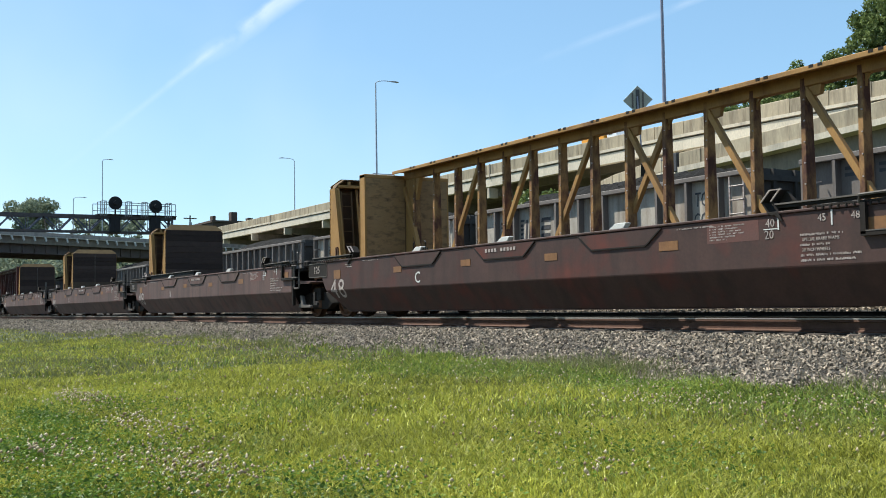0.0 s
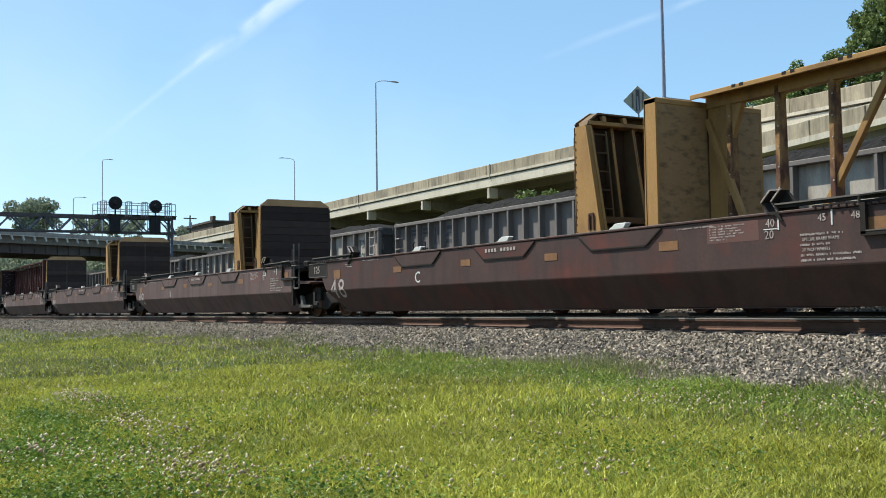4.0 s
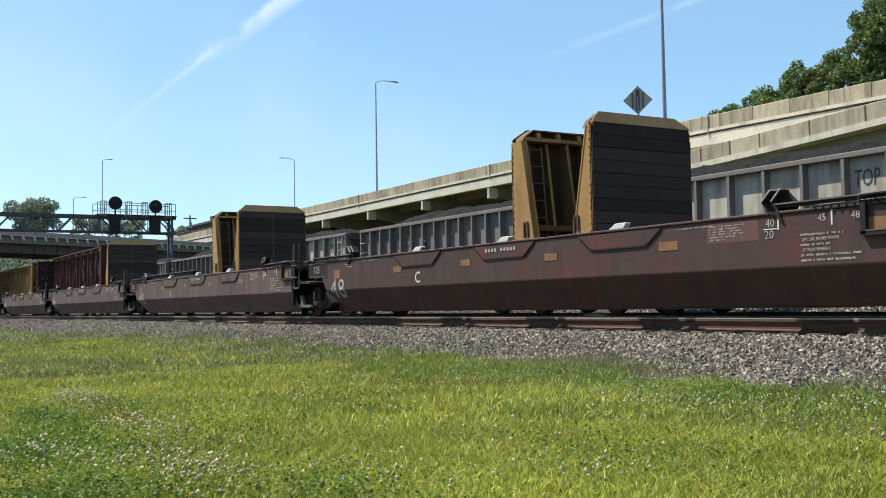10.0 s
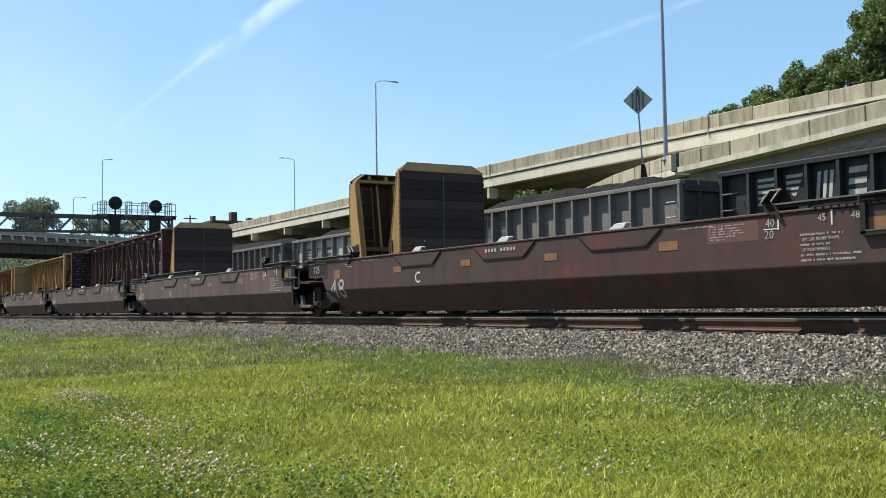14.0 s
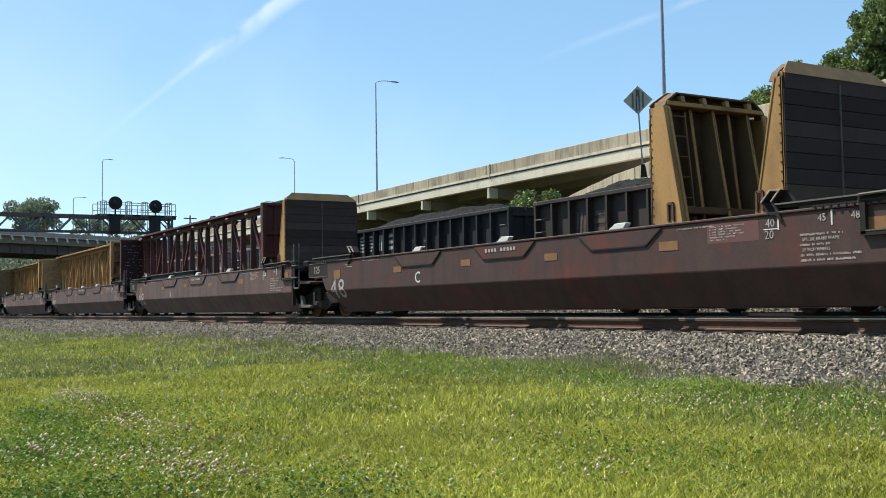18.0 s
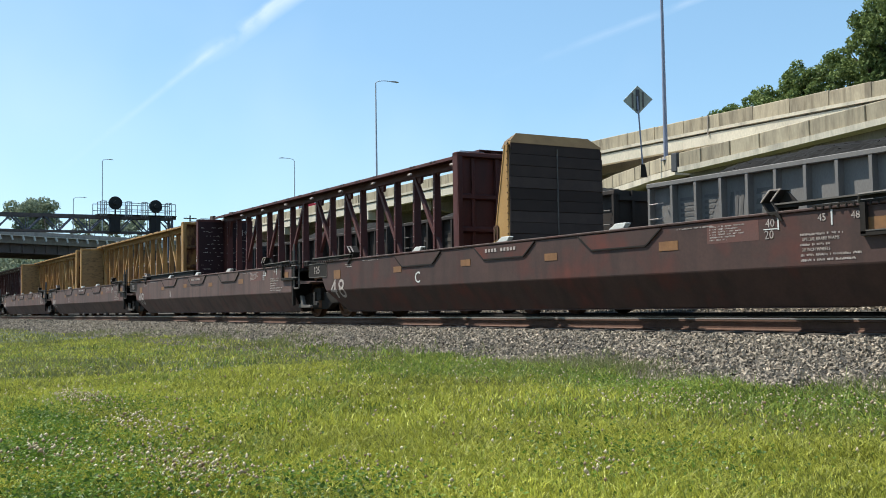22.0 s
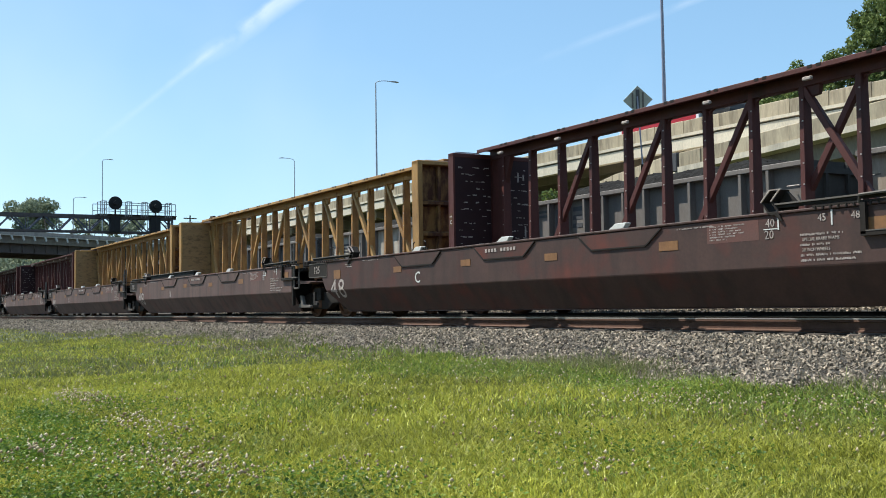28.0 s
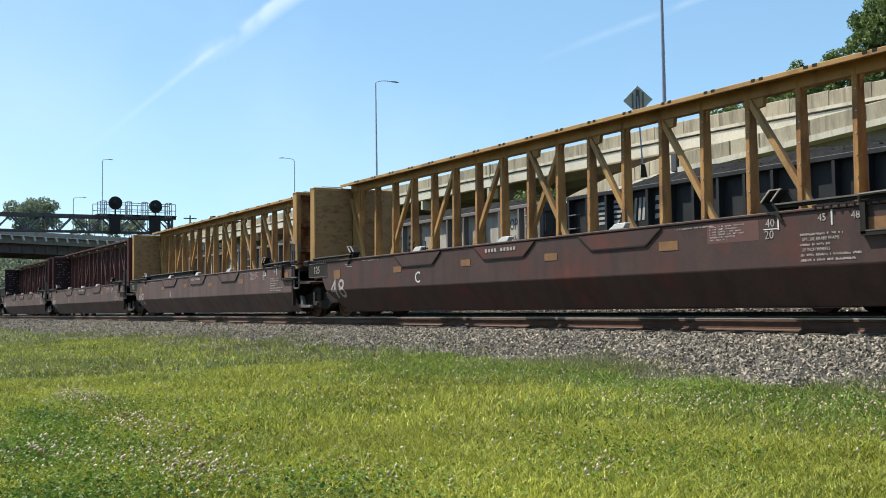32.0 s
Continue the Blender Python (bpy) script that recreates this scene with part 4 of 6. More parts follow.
def build_centrebeam(half, paint, inner, label, clips=False, post_m=None, sheet_m=None):
    car = thing("centrebeam_flatcar", pose(0, YC, RAIL), label, "flat car", "centrebeam flat cars of the passing train")
    build_deck(car, half, paint)
    H, W = 4.38, 1.3 if clips else 1.5
    DP = 0.22 if clips else 0.32          # depth of the end frames
    HC = 4.53
    ch = Shape()
    ch.prism([(-0.5, HC), (-0.5, HC - 0.1), (-0.46, HC - 0.1), (-0.46, HC - 0.03), (0.46, HC - 0.03), (0.46, HC - 0.1), (0.5, HC - 0.1), (0.5, HC)], 0, -half - 0.05, half + 0.05)
    ch.box(-half, half, -0.1, 0.1, HC - 0.27, HC - 0.03)
    top = part("top_chord", ch, paint, car, bevel=0.01)
    step = 2 * half / 18
    xs = [step * (k + 0.5) for k in range(-9, 9)]
    for i, x in enumerate(xs):
        s = Shape()
        s.poly([(x - 0.062, -0.15, 1.12), (x + 0.062, -0.15, 1.12), (x + 0.062, 0.15, 1.12), (x - 0.062, 0.15, 1.12),
                (x - 0.06, -0.1, HC - 0.1), (x + 0.06, -0.1, HC - 0.1), (x + 0.06, 0.1, HC - 0.1), (x - 0.06, 0.1, HC - 0.1)],
               [(3, 2, 1, 0), (4, 5, 6, 7), (0, 1, 5, 4), (1, 2, 6, 5), (2, 3, 7, 6), (3, 0, 4, 7)])
        p = part("post", s, post_m or paint, car, bevel=0.012)
        for sg in (-1, 1):
            part("corner_fillet", Shape().prism([(x + sg * 0.05, HC - 0.26), (x + sg * 0.24, HC - 0.26), (x + sg * 0.13, HC - 0.31), (x + sg * 0.08, HC - 0.38), (x + sg * 0.06, HC - 0.5), (x + sg * 0.05, HC - 0.5)], 1, -0.03, 0.03), paint, p)
        st = Shape()
        for z in (1.6, 2.0, 2.4, 2.8, 3.2, 3.6, 4.0):
            st.box(x + 0.015, x + 0.045, -0.165 + 0.0156 * (z - 1.12), -0.1, z, z + 0.026)
        o = part("post_bolt", st, WHITEFADE, p)
        o["kind"] = "stuff"

    def diag(name, a, za, b, zb, off):
        part(name, Shape().beam((a, off, za), (b, off, zb), 0.13, 0.12, up=(0, 1, 0)), paint, car, bevel=0.01)
    for sgn in (-1, 1):
        for k, start in enumerate((-0.5, 1.5, 3.5, 5.5)):
            a = sgn * step * start
            diag("diagonal_brace", a, HC - 0.25, a + sgn * 2.02, 1.15, -0.03 if (sgn > 0 or k) else 0.07)
            g = sgn * 0.05
            part("gusset_plate", Shape().prism([(a - 0.12, HC - 0.1), (a + 0.12 + g * 6, HC - 0.1), (a + 0.16 + g * 4, HC - 0.45), (a - 0.1, HC - 0.5)], 1, -0.05, 0.05), paint, top)
        if not clips:
            diag("end_brace", sgn * (half - 1.3), 1.15, sgn * (half - 0.06), HC - 0.5, -0.1)
    for k in range(18):
        x = -half + 2 * half * (k + 0.5) / 18 + step / 2
        if x > half - 0.3:
            continue
        if clips and k % 2 == 0:
            part("strap_clip", Shape().box(x - 0.24, x - 0.04, -0.54, -0.46, HC - 0.27, HC - 0.2), WHITEFADE, top, "pale worn strap guard", bevel=0.015)
        for dx in (-0.14, 0.06):
            part("strap_slot", Shape().box(x + dx, x + dx + 0.1, -0.505, -0.47, HC - 0.05, HC + 0.004), BLACKSTEEL, top)
    for e in (-1, 1):
        x = e * half

        def X(a, b):
            return min(x + e * a, x + e * b), max(x + e * a, x + e * b)
        bh = part("bulkhead", Shape().box(*X(0.0, 0.05), -W, W, 1.12, H - 0.03), sheet_m or paint, car, bevel=0.01)
        for sy in (-1, 1):
            part("facing_panel", Shape().box(*X(-0.025, 0.0), min(sy * 0.1, sy * (W - 0.02)), max(sy * 0.1, sy * (W - 0.02)), 1.14, H - 0.05), inner, bh,
                 "scuffed load-side panel")
            ya, yb = sorted((sy * (W + 0.02), sy * (W - 0.04)))
            part("edge_plate", Shape().prism([(x - e * 0.03, 1.12), (x - e * 0.03, H), (x + e * DP, H), (x + e * (DP + 0.04), 1.12)], 1, ya, yb), paint, bh)
            part("edge_flange", Shape().box(*X(DP - 0.05, DP), min(sy * (W + 0.02), sy * (W - 0.14)), max(sy * (W + 0.02), sy * (W - 0.14)), 1.12, H), paint, bh, bevel=0.01)
        for z in (1.3, 2.2, 3.1):
            part("cross_beam", Shape().prism([(x + e * 0.05, z), (x + e * (DP - 0.06), z + 0.05), (x + e * (DP - 0.06), z + 0.13), (x + e * 0.05, z + 0.2)], 1, -W + 0.04, W - 0.04), sheet_m or paint, bh)
        for yy in (-0.75, 0.0, 0.75):
            part("end_rib", Shape().box(*X(0.05, DP - 0.05 if yy == 0 else DP - 0.1), yy - 0.05, yy + 0.05, 1.12, H - 0.05), sheet_m or paint, bh, bevel=0.012)
        part("cap", Shape().box(*X(-0.04, DP + 0.01), -W - 0.02, W + 0.02, H - 0.1, H + 0.02), paint, bh, bevel=0.015)
        s = Shape()
        for yy in (0.8, 1.15):
            s.beam((x + e * 0.3, yy, H - 0.1), (x + e * 0.3, yy, 1.2), 0.03, 0.03)
        for k in range(8):
            s.tube([(x + e * 0.3, 0.8, 1.4 + 0.36 * k), (x + e * 0.3, 1.15, 1.4 + 0.36 * k)], 0.013, 6)
        part("ladder", s, paint, bh)
        part("cap_bracket", Shape().tube([(x + e * 0.1, -1.2, H), (x + e * 0.1, -1.15, H + 0.06), (x + e * 0.1, -0.4, H + 0.06), (x + e * 0.1, -0.35, H)], 0.015, 6), GALV, bh)
        part("web_panel", Shape().prism([(x - e * 0.03, 1.12), (x - e * 1.0, 1.12), (x - e * 0.55, 2.3), (x - e * 0.55, 3.2), (x - e * 1.0, HC - 0.2), (x - e * 0.03, HC - 0.2)], 1, -0.06, 0.06), paint, bh)
        for k in range(7):
            # small stencil blocks on the outer face
            part("stencil_block", Shape().box(*X(0.051, 0.056), 0.3 + 0.11 * (k % 4), 0.38 + 0.11 * (k % 4), 3.75 - 0.5 * (k // 4), 3.83 - 0.5 * (k // 4)), WHITEFADE, bh) if clips else None
    if clips:
        pl = part("placard", Shape().box(-half - 0.19, -half - 0.03, -W - 0.026, -W - 0.02, 2.4, 2.75), RUST, car, "small rusty placard with a white letter")
        letters("C", 0.16, WHITE, pl, on_side(-half - 0.11, -W - 0.028, 2.5), "stencil")
        part("stencil_tick", Shape().box(-half - 0.17, -half - 0.05, -W - 0.032, -W - 0.026, 2.64, 2.68), WHITEFADE, pl)
        # pale bars in place of unreadable text, load side of the trailing end
        rng = random.Random(4)
        x = -half
        for k in range(150):
            side = -1 if k % 2 else 1
            y, z = side * rng.uniform(0.15, 1.15), 1.35 + 0.19 * rng.randrange(15) + rng.uniform(-0.015, 0.015)
            w, h = (rng.uniform(0.03, 0.14), rng.uniform(0.012, 0.03)) if k % 30 else (0.05, rng.uniform(0.15, 0.3))
            part("scrape", Shape().box(x + 0.025, x + 0.03, y - w / 2, y + w / 2, z - h / 2, z + h / 2), WHITEFADE, car)
    return car


# ---------------------------------------------------------------- gondolas
def build_gondola(paint, label, style):
    car = thing("coal_gondola", pose(0, YG, RAIL), label, "gondola", "coal gondolas of the passing train")
    L, W, H = 6.58, 1.5, 3.61
    frame_m = MDGREY if style == "light" else paint      # posts and chords weather darker
    # ends of grey cars take the paint with shade in its colour
    end_m = SHADEGREY if style in ("light", "plain", "grey") else paint
    z0 = 1.1
    # light cars have eleven even bays, the others thirteen and a wide last one
    bay = (2 * L - 0.12) / 11 if style == "light" else 0.918
    posts = [-L + 0.06 + bay * k for k in range(11 if style == "light" else 14)] + [L - 0.06]
    for sy in (-1, 1):
        y = sy * (W - 0.21)
        ya, yb = sorted((y, y - sy * 0.03))
        wall = part("side_wall", Shape().box(-L, L, ya, yb, z0, H - 0.1), paint, car)
        ya, yb = sorted((sy * W, sy * (W - 0.2)))
        part("top_chord", Shape().box(-L - 0.03, L + 0.03, ya, yb, H - 0.13, H), frame_m, wall, bevel=0.015)
        part("side_sill", Shape().box(-L, L, ya, yb, z0 - 0.2, z0 + 0.02), paint, wall, bevel=0.01)
        for x in posts:
            post = Shape().prism([(x - 0.05, y), (x + 0.05, y), (x + 0.045, sy * (W - 0.01)), (x - 0.045, sy * (W - 0.01))], 2, z0, H - 0.13)
            part("side_post", post, frame_m, wall)
    for e in (-1, 1):
        x = e * L
        ew = part("end_wall", Shape().box(min(x, x - e * 0.04), max(x, x - e * 0.04), -W + 0.16, W - 0.16, z0 + 0.3, H), end_m, car, "steel end sheet, darkened for shade on grey cars")
        for z in (1.7, 2.5, 3.3):
            part("end_rib", Shape().box(min(x, x + e * 0.1), max(x, x + e * 0.1), -W + 0.16, W - 0.16, z, z + 0.14), end_m, ew)
        for yy in (-0.8, 0, 0.8):
            part("end_post", Shape().box(min(x, x + e * 0.09), max(x, x + e * 0.09), yy - 0.05, yy + 0.05, z0, H), end_m, ew)
        part("slope_sheet", Shape().poly([(x, -1.3, 1.6), (x, 1.3, 1.6), (x - e * 1.8, 1.3, 0.8), (x - e * 1.8, -1.3, 0.8), (x, -1.3, 1.55), (x, 1.3, 1.55), (x - e * 1.8, 1.3, 0.75), (x - e * 1.8, -1.3, 0.75)],
                                        [(0, 1, 2, 3), (7, 6, 5, 4), (0, 4, 5, 1), (1, 5, 6, 2), (2, 6, 7, 3), (3, 7, 4, 0)]), paint, ew)
        part("end_sill", Shape().box(min(x - e * 0.1, x + e * 0.35), max(x - e * 0.1, x + e * 0.35), -W, W, 0.85, 1.1), BLACKSTEEL, car, bevel=0.02)
        part("coupler", Shape().box(min(x + e * 0.35, x + e * 0.74), max(x + e * 0.35, x + e * 0.74), -0.12, 0.12, 0.75, 1.0), BLACKSTEEL, car)
        # grab irons on the side by each end
        if e > 0 and style == "light":
            # side ladder in the last bay
            ld = Shape()
            for dx in (0.3, 0.78):
                ld.beam((x - dx, -W - 0.02, 1.2), (x - dx, -W - 0.02, H - 0.15), 0.035, 0.045)
            for k in range(6):
                ld.tube([(x - 0.78, -W - 0.03, 1.4 + 0.36 * k), (x - 0.3, -W - 0.03, 1.4 + 0.36 * k)], 0.024, 6)
            part("side_ladder", ld, WHITEFADE, car, "pale steel side ladder")
            grab_rows = ()
        else:
            grab_rows = range(5)
        for k in grab_rows:
            z = 1.35 + 0.42 * k
            part("grab_iron", Shape().tube([(x - e * 0.12, -W + 0.12, z), (x - e * 0.14, -W - 0.03, z - 0.03), (x - e * 0.5, -W - 0.03, z - 0.03), (x - e * 0.52, -W + 0.12, z)], 0.022, 6), WHITEFADE if style in ("plain", "grey") else DUSTY, car)
        build_bogie_parts(car, e * (L - 1.2))
    part("floor", Shape().box(-L + 1.7, L - 1.7, -W + 0.2, W - 0.2, 0.7, 0.8), BLACKSTEEL, car)
    # coal heap
    nx, ny = 90, 16
    v, f = [], []
    rnd = random.Random(len(label))
    for j in range(ny + 1):
        for i in range(nx + 1):
            a, b = i / nx, j / ny
            edge = min(1, 4.5 * min(a, 1 - a)) ** 0.8 * (1 - (2 * b - 1) ** 2) ** 0.7 if 0 < b < 1 and 0 < a < 1 else 0
            z = H - 0.2 + 0.62 * edge + 0.16 * edge * noise.noise((a * 9, b * 3, len(label))) + rnd.uniform(-0.035, 0.035)
            v.append((-L + 0.05 + (2 * L - 0.1) * a, -W + 0.27 + (2 * W - 0.54) * b, z))
    for j in range(ny):
        for i in range(nx):
            q = j * (nx + 1) + i
            f.append((q, q + 1, q + nx + 2, q + nx + 1))
    heap = part("coal_load", Shape().poly(v, f), COAL, car, "heaped black coal")
    lumps = Shape()
    for k in range(500):
        cx, cy, cz = v[rnd.randrange(len(v))]
        if abs(cy) > W - 0.3 or abs(cx) > L - 0.15:
            continue
        r = rnd.uniform(0.01, 0.026)
        pts = [(cx + r * dx * rnd.uniform(0.6, 1.3) + rnd.uniform(-0.06, 0.06), cy + r * dy * rnd.uniform(0.6, 1.3), cz + r * dz * rnd.uniform(0.5, 1.1)) for dx, dy, dz in ((1, 0, 0), (-1, 0, 0), (0, 1, 0), (0, -1, 0), (0, 0, 1), (0, 0, -1))]
        lumps.poly(pts, [(0, 2, 4), (2, 1, 4), (1, 3, 4), (3, 0, 4), (2, 0, 5), (1, 2, 5), (3, 1, 5), (0, 3, 5)])
    o = part("coal_heap", lumps, COAL, heap)
    o["kind"] = "stuff"
    y = -(W - 0.21) - 0.006

    def px(k):
        return posts[k]
    ink = {"light": DKPAINT, "grey": mat("worn_dark_emblem", (0.085, 0.08, 0.076), (0.13, 0.122, 0.115), 0.7, 0, 3, 60, 0.05, 0.6), "plain": DKPAINT, "black": EMBLEMWHITE,
           "brown": mat("ghost_lettering", (0.085, 0.068, 0.057), (0.045, 0.036, 0.03), 0.7, 0, 3, 60, 0.05, 0.5)}[style]
    zc = 2.95 if style in ("black", "plain") else 2.75
    wide = 0.74
    for k in range({"plain": 2, "brown": 0}.get(style, 5)):
        z = zc + 0.36 - 0.15 * k
        for c in (1, 2):
            a, b = px(c) + 0.16, px(c + 1) - 0.07
            if c == 2:
                b = a + (0.72 - 0.09 * k) * wide * (0.45 if style == "light" else 1.0)
            part("emblem_stripe", Shape().prism([(a, z), (b, z), (b - 0.05, z - 0.08), (a, z - 0.08)], 1, y - 0.004, y + 0.004), ink, car)

    def outline(x, pts):
        part("emblem_shape", Shape().prism([(x + a * wide, zc - 0.32 + b) for a, b in pts], 1, y - 0.004, y + 0.004), ink, car, "heavy painted emblem shape")
    first = 2 if style == "brown" else 3
    left = px(2) + 0.42 if style == "light" else px(first) + 0.12
    right = px(3) + 0.12 if style == "light" else px(first + 1) + 0.1
    for k in (0.0, 0.26, 0.5):
        outline(left, [(k, 0), (k + 0.13, 0), (k + 0.23, 0.66), (k + 0.1, 0.66)])
    for k in (0.0, 0.26, 0.52):
        outline(right, [(0.02 + 0.08 * k, k), (0.68 + 0.08 * k, k), (0.72 + 0.08 * k, k + 0.14), (0.06 + 0.08 * k, k + 0.14)])
    if style != "light" and style != "brown":
        for k in range(7):
            if k != 2:
                part("number_bar", Shape().box(px(3) + 0.16 + 0.2 * k, px(3) + 0.16 + 0.2 * k + 0.13, y - 0.004, y + 0.004, 2.16, 2.38), ink, car)
    if style == "light":
        letters("TOP", 0.56, DKPAINT, car, on_side(px(9) + 0.5, y, 2.98), "lettering", shear=0.1, squeeze=0.64)
        letters("GON", 0.56, DKPAINT, car, on_side(px(9) + 0.49, y, 2.42), "lettering", shear=0.1, squeeze=0.61)
    return car

# ---------------------------------------------------------------- highway structures


def build_viaduct():
    v = thing("highway_viaduct", pose(0, 0, 0), "pale concrete elevated highway on piers behind the tracks", "viaduct", kind="structure")
    knots = [(-760, 0.0), (-110, 0.02), (-84, 0.1), (-58, 0.09), (-49, 0.02), (-36, -0.18), (0, -0.5), (640, -3.0)]
    Y = 50.0

    def rise(x):
        """Gentle crest of the roadway."""
        for (a, za), (b, zb) in zip(knots, knots[1:]):
            if x <= b:
                return za + (zb - za) * (x - a) / (b - a)
        return knots[-1][1]

    def run(name, y0, y1, z0, z1, material, label="", a=-760, b=640):
        xs = [a] + [k for k, _ in knots if a < k < b] + [b]
        s = Shape()
        vs = [(x, y, z + rise(x)) for x in xs for y, z in ((y0, z0), (y1, z0), (y1, z1), (y0, z1))]
        n = len(xs)
        fs = [(0, 1, 2, 3), tuple(4 * n - 4 + i for i in (3, 2, 1, 0))]
        fs += [(4 * i + k, 4 * i + (k + 1) % 4, 4 * i + 4 + (k + 1) % 4, 4 * i + 4 + k) for i in range(n - 1) for k in range(4)]
        return part(name, s.poly(vs, fs), material, v, label)
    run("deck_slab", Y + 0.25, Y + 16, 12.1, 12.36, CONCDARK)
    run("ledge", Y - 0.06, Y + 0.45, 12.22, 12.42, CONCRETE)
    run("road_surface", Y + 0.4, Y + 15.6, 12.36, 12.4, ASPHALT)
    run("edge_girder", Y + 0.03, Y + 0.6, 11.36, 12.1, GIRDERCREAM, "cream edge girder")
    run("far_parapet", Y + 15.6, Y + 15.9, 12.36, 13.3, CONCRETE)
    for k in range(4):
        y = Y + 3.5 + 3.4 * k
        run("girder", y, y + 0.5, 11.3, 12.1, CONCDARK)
    meshes = {}

    def panel(x0, length):
        key = round(length, 2)
        if key not in meshes:
            meshes[key] = Shape().prism([(0, 12.42), (0, 13.27), (0.04, 13.31), (0.22, 13.31), (0.3, 13.27), (0.34, 12.7), (0.4, 12.42)], 0, 0.025, length - 0.025).mesh("parapet_panel", PARAPET)
        part("parapet_panel", meshes[key], PARAPET, v, at=pose(x0, Y, rise(x0 + length / 2)))
    # spans of 26.5 m: eight panels and two short closing ones at each joint
    for span in range(-8, 4):
        x = -49.12 + 26.5 * span
        for k in range(8):
            panel(x + 2.9 * k, 2.9)
        panel(x + 23.2, 1.76)
        panel(x + 24.96, 0.57)
        panel(x + 25.53, 0.97)
        part("joint_post", Shape().box(x - 1.02, x - 0.92, Y - 0.08, Y - 0.004, 12.0 + rise(x), 13.33 + rise(x)), CONCDARK, v, "dark drain pipe at a joint")
    for a, b in ((-760, -261.12), (56.88, 640)):
        run("parapet_run", Y, Y + 0.36, 12.42, 13.31, PARAPET, "", a, b)
    for x in [-77.05 - 12.0 * k for k in range(20)] + [-38.0 + 12.0 * k for k in range(12)]:
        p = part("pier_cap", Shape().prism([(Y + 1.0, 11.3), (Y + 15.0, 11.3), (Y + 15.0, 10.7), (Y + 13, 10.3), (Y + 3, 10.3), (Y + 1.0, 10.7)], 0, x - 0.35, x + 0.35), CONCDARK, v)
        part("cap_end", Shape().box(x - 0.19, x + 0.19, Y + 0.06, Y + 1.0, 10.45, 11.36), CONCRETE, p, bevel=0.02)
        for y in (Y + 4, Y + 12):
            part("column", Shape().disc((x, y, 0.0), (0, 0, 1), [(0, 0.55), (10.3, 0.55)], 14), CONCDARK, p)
    # wall added to hide the sunlit slope and keep the underside dark
    part("retaining_wall", Shape().box(-135, 400, Y + 15.0, Y + 15.5, 0, 11.9), CONCDARK, v, "added concrete wall that darkens the space under the deck")
    return v


def build_ramp():
    r = thing("highway_ramp", pose(0, 0, 0), "concrete entrance ramp with a panelled parapet below the viaduct", "ramp", kind="structure")
    # way of the ramp: far end low, climbing to the viewer's side
    pts = [(-64.5, 48.4, 7.95), (-61.08, 46.86, 8.15), (-57.88, 45.81, 8.32), (-55.44, 45.01, 8.44), (-53.05, 44.22, 8.56), (-49.5, 43.03, 8.58), (-47.28, 42.26, 8.62), (-43.6, 40.86, 8.52)]
    pts2 = [(-42.4, 40.0, 8.4), (-40.7, 40.0, 8.46), (-38.6, 40.0, 8.55), (-36.6, 40.0, 8.64), (-33.5, 40.0, 8.8), (-30.38, 40.0, 8.97), (-24, 40.0, 9.32), (-10, 40.0, 10.0), (60, 40.0, 12.0)]

    def parapet(a, b, h, name="parapet_panel"):
        a, b = Vector(a), Vector(b)
        n = max(1, round((b - a).length / 3.4))
        for i in range(n):
            p, q = a.lerp(b, i / n), a.lerp(b, (i + 1) / n)
            d = (q - p).normalized()
            p, q = p + d * 0.03, q - d * 0.03
            side = Vector((-d.y, d.x, 0)).normalized() * 0.3
            vs = [p, q, q + side, p + side]
            up = Vector((0, 0, h))
            part(name, Shape().poly([*vs, *(w + up for w in vs)], [(3, 2, 1, 0), (4, 5, 6, 7), (0, 1, 5, 4), (1, 2, 6, 5), (2, 3, 7, 6), (3, 0, 4, 7)]), PARAPET, r, bevel=0.03)

    def slab(a, b, t, w, name, m, inset=0.0):
        a, b = Vector(a), Vector(b)
        d = (b - a).normalized()
        side = Vector((-d.y, d.x, 0)).normalized()
        up = Vector((0, 0, -t))
        vs = [a + side * inset, b + side * inset, b + side * w, a + side * w]
        part(name, Shape().poly([*(q + up for q in vs), *vs], [(3, 2, 1, 0), (4, 5, 6, 7), (0, 1, 5, 4), (1, 2, 6, 5), (2, 3, 7, 6), (3, 0, 4, 7)]), m, r)
    for a, b in zip(pts, pts[1:]):
        parapet(a, b, 0.85)
        slab((a[0], a[1], a[2]), (b[0], b[1], b[2]), 0.35, 7.0, "deck_slab", CONCRETE)
    for a, b in zip(pts2, pts2[1:]):
        parapet(a, b, 0.78)
        slab(a, b, 0.3, 7.0, "deck_slab", CONCRETE, -0.08)
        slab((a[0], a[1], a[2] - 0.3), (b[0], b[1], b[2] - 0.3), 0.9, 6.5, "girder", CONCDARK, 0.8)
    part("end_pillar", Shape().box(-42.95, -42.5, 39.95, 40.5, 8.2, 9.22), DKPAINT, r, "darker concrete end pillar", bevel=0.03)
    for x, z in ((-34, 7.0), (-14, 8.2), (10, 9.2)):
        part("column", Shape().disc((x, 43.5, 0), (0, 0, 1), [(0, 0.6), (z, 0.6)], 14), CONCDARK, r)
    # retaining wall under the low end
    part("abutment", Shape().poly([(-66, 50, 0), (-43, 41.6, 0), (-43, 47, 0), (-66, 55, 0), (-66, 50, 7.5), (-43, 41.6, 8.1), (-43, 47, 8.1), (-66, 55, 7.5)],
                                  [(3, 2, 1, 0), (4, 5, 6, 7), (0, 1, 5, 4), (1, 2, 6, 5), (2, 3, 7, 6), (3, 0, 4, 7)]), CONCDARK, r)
    return r


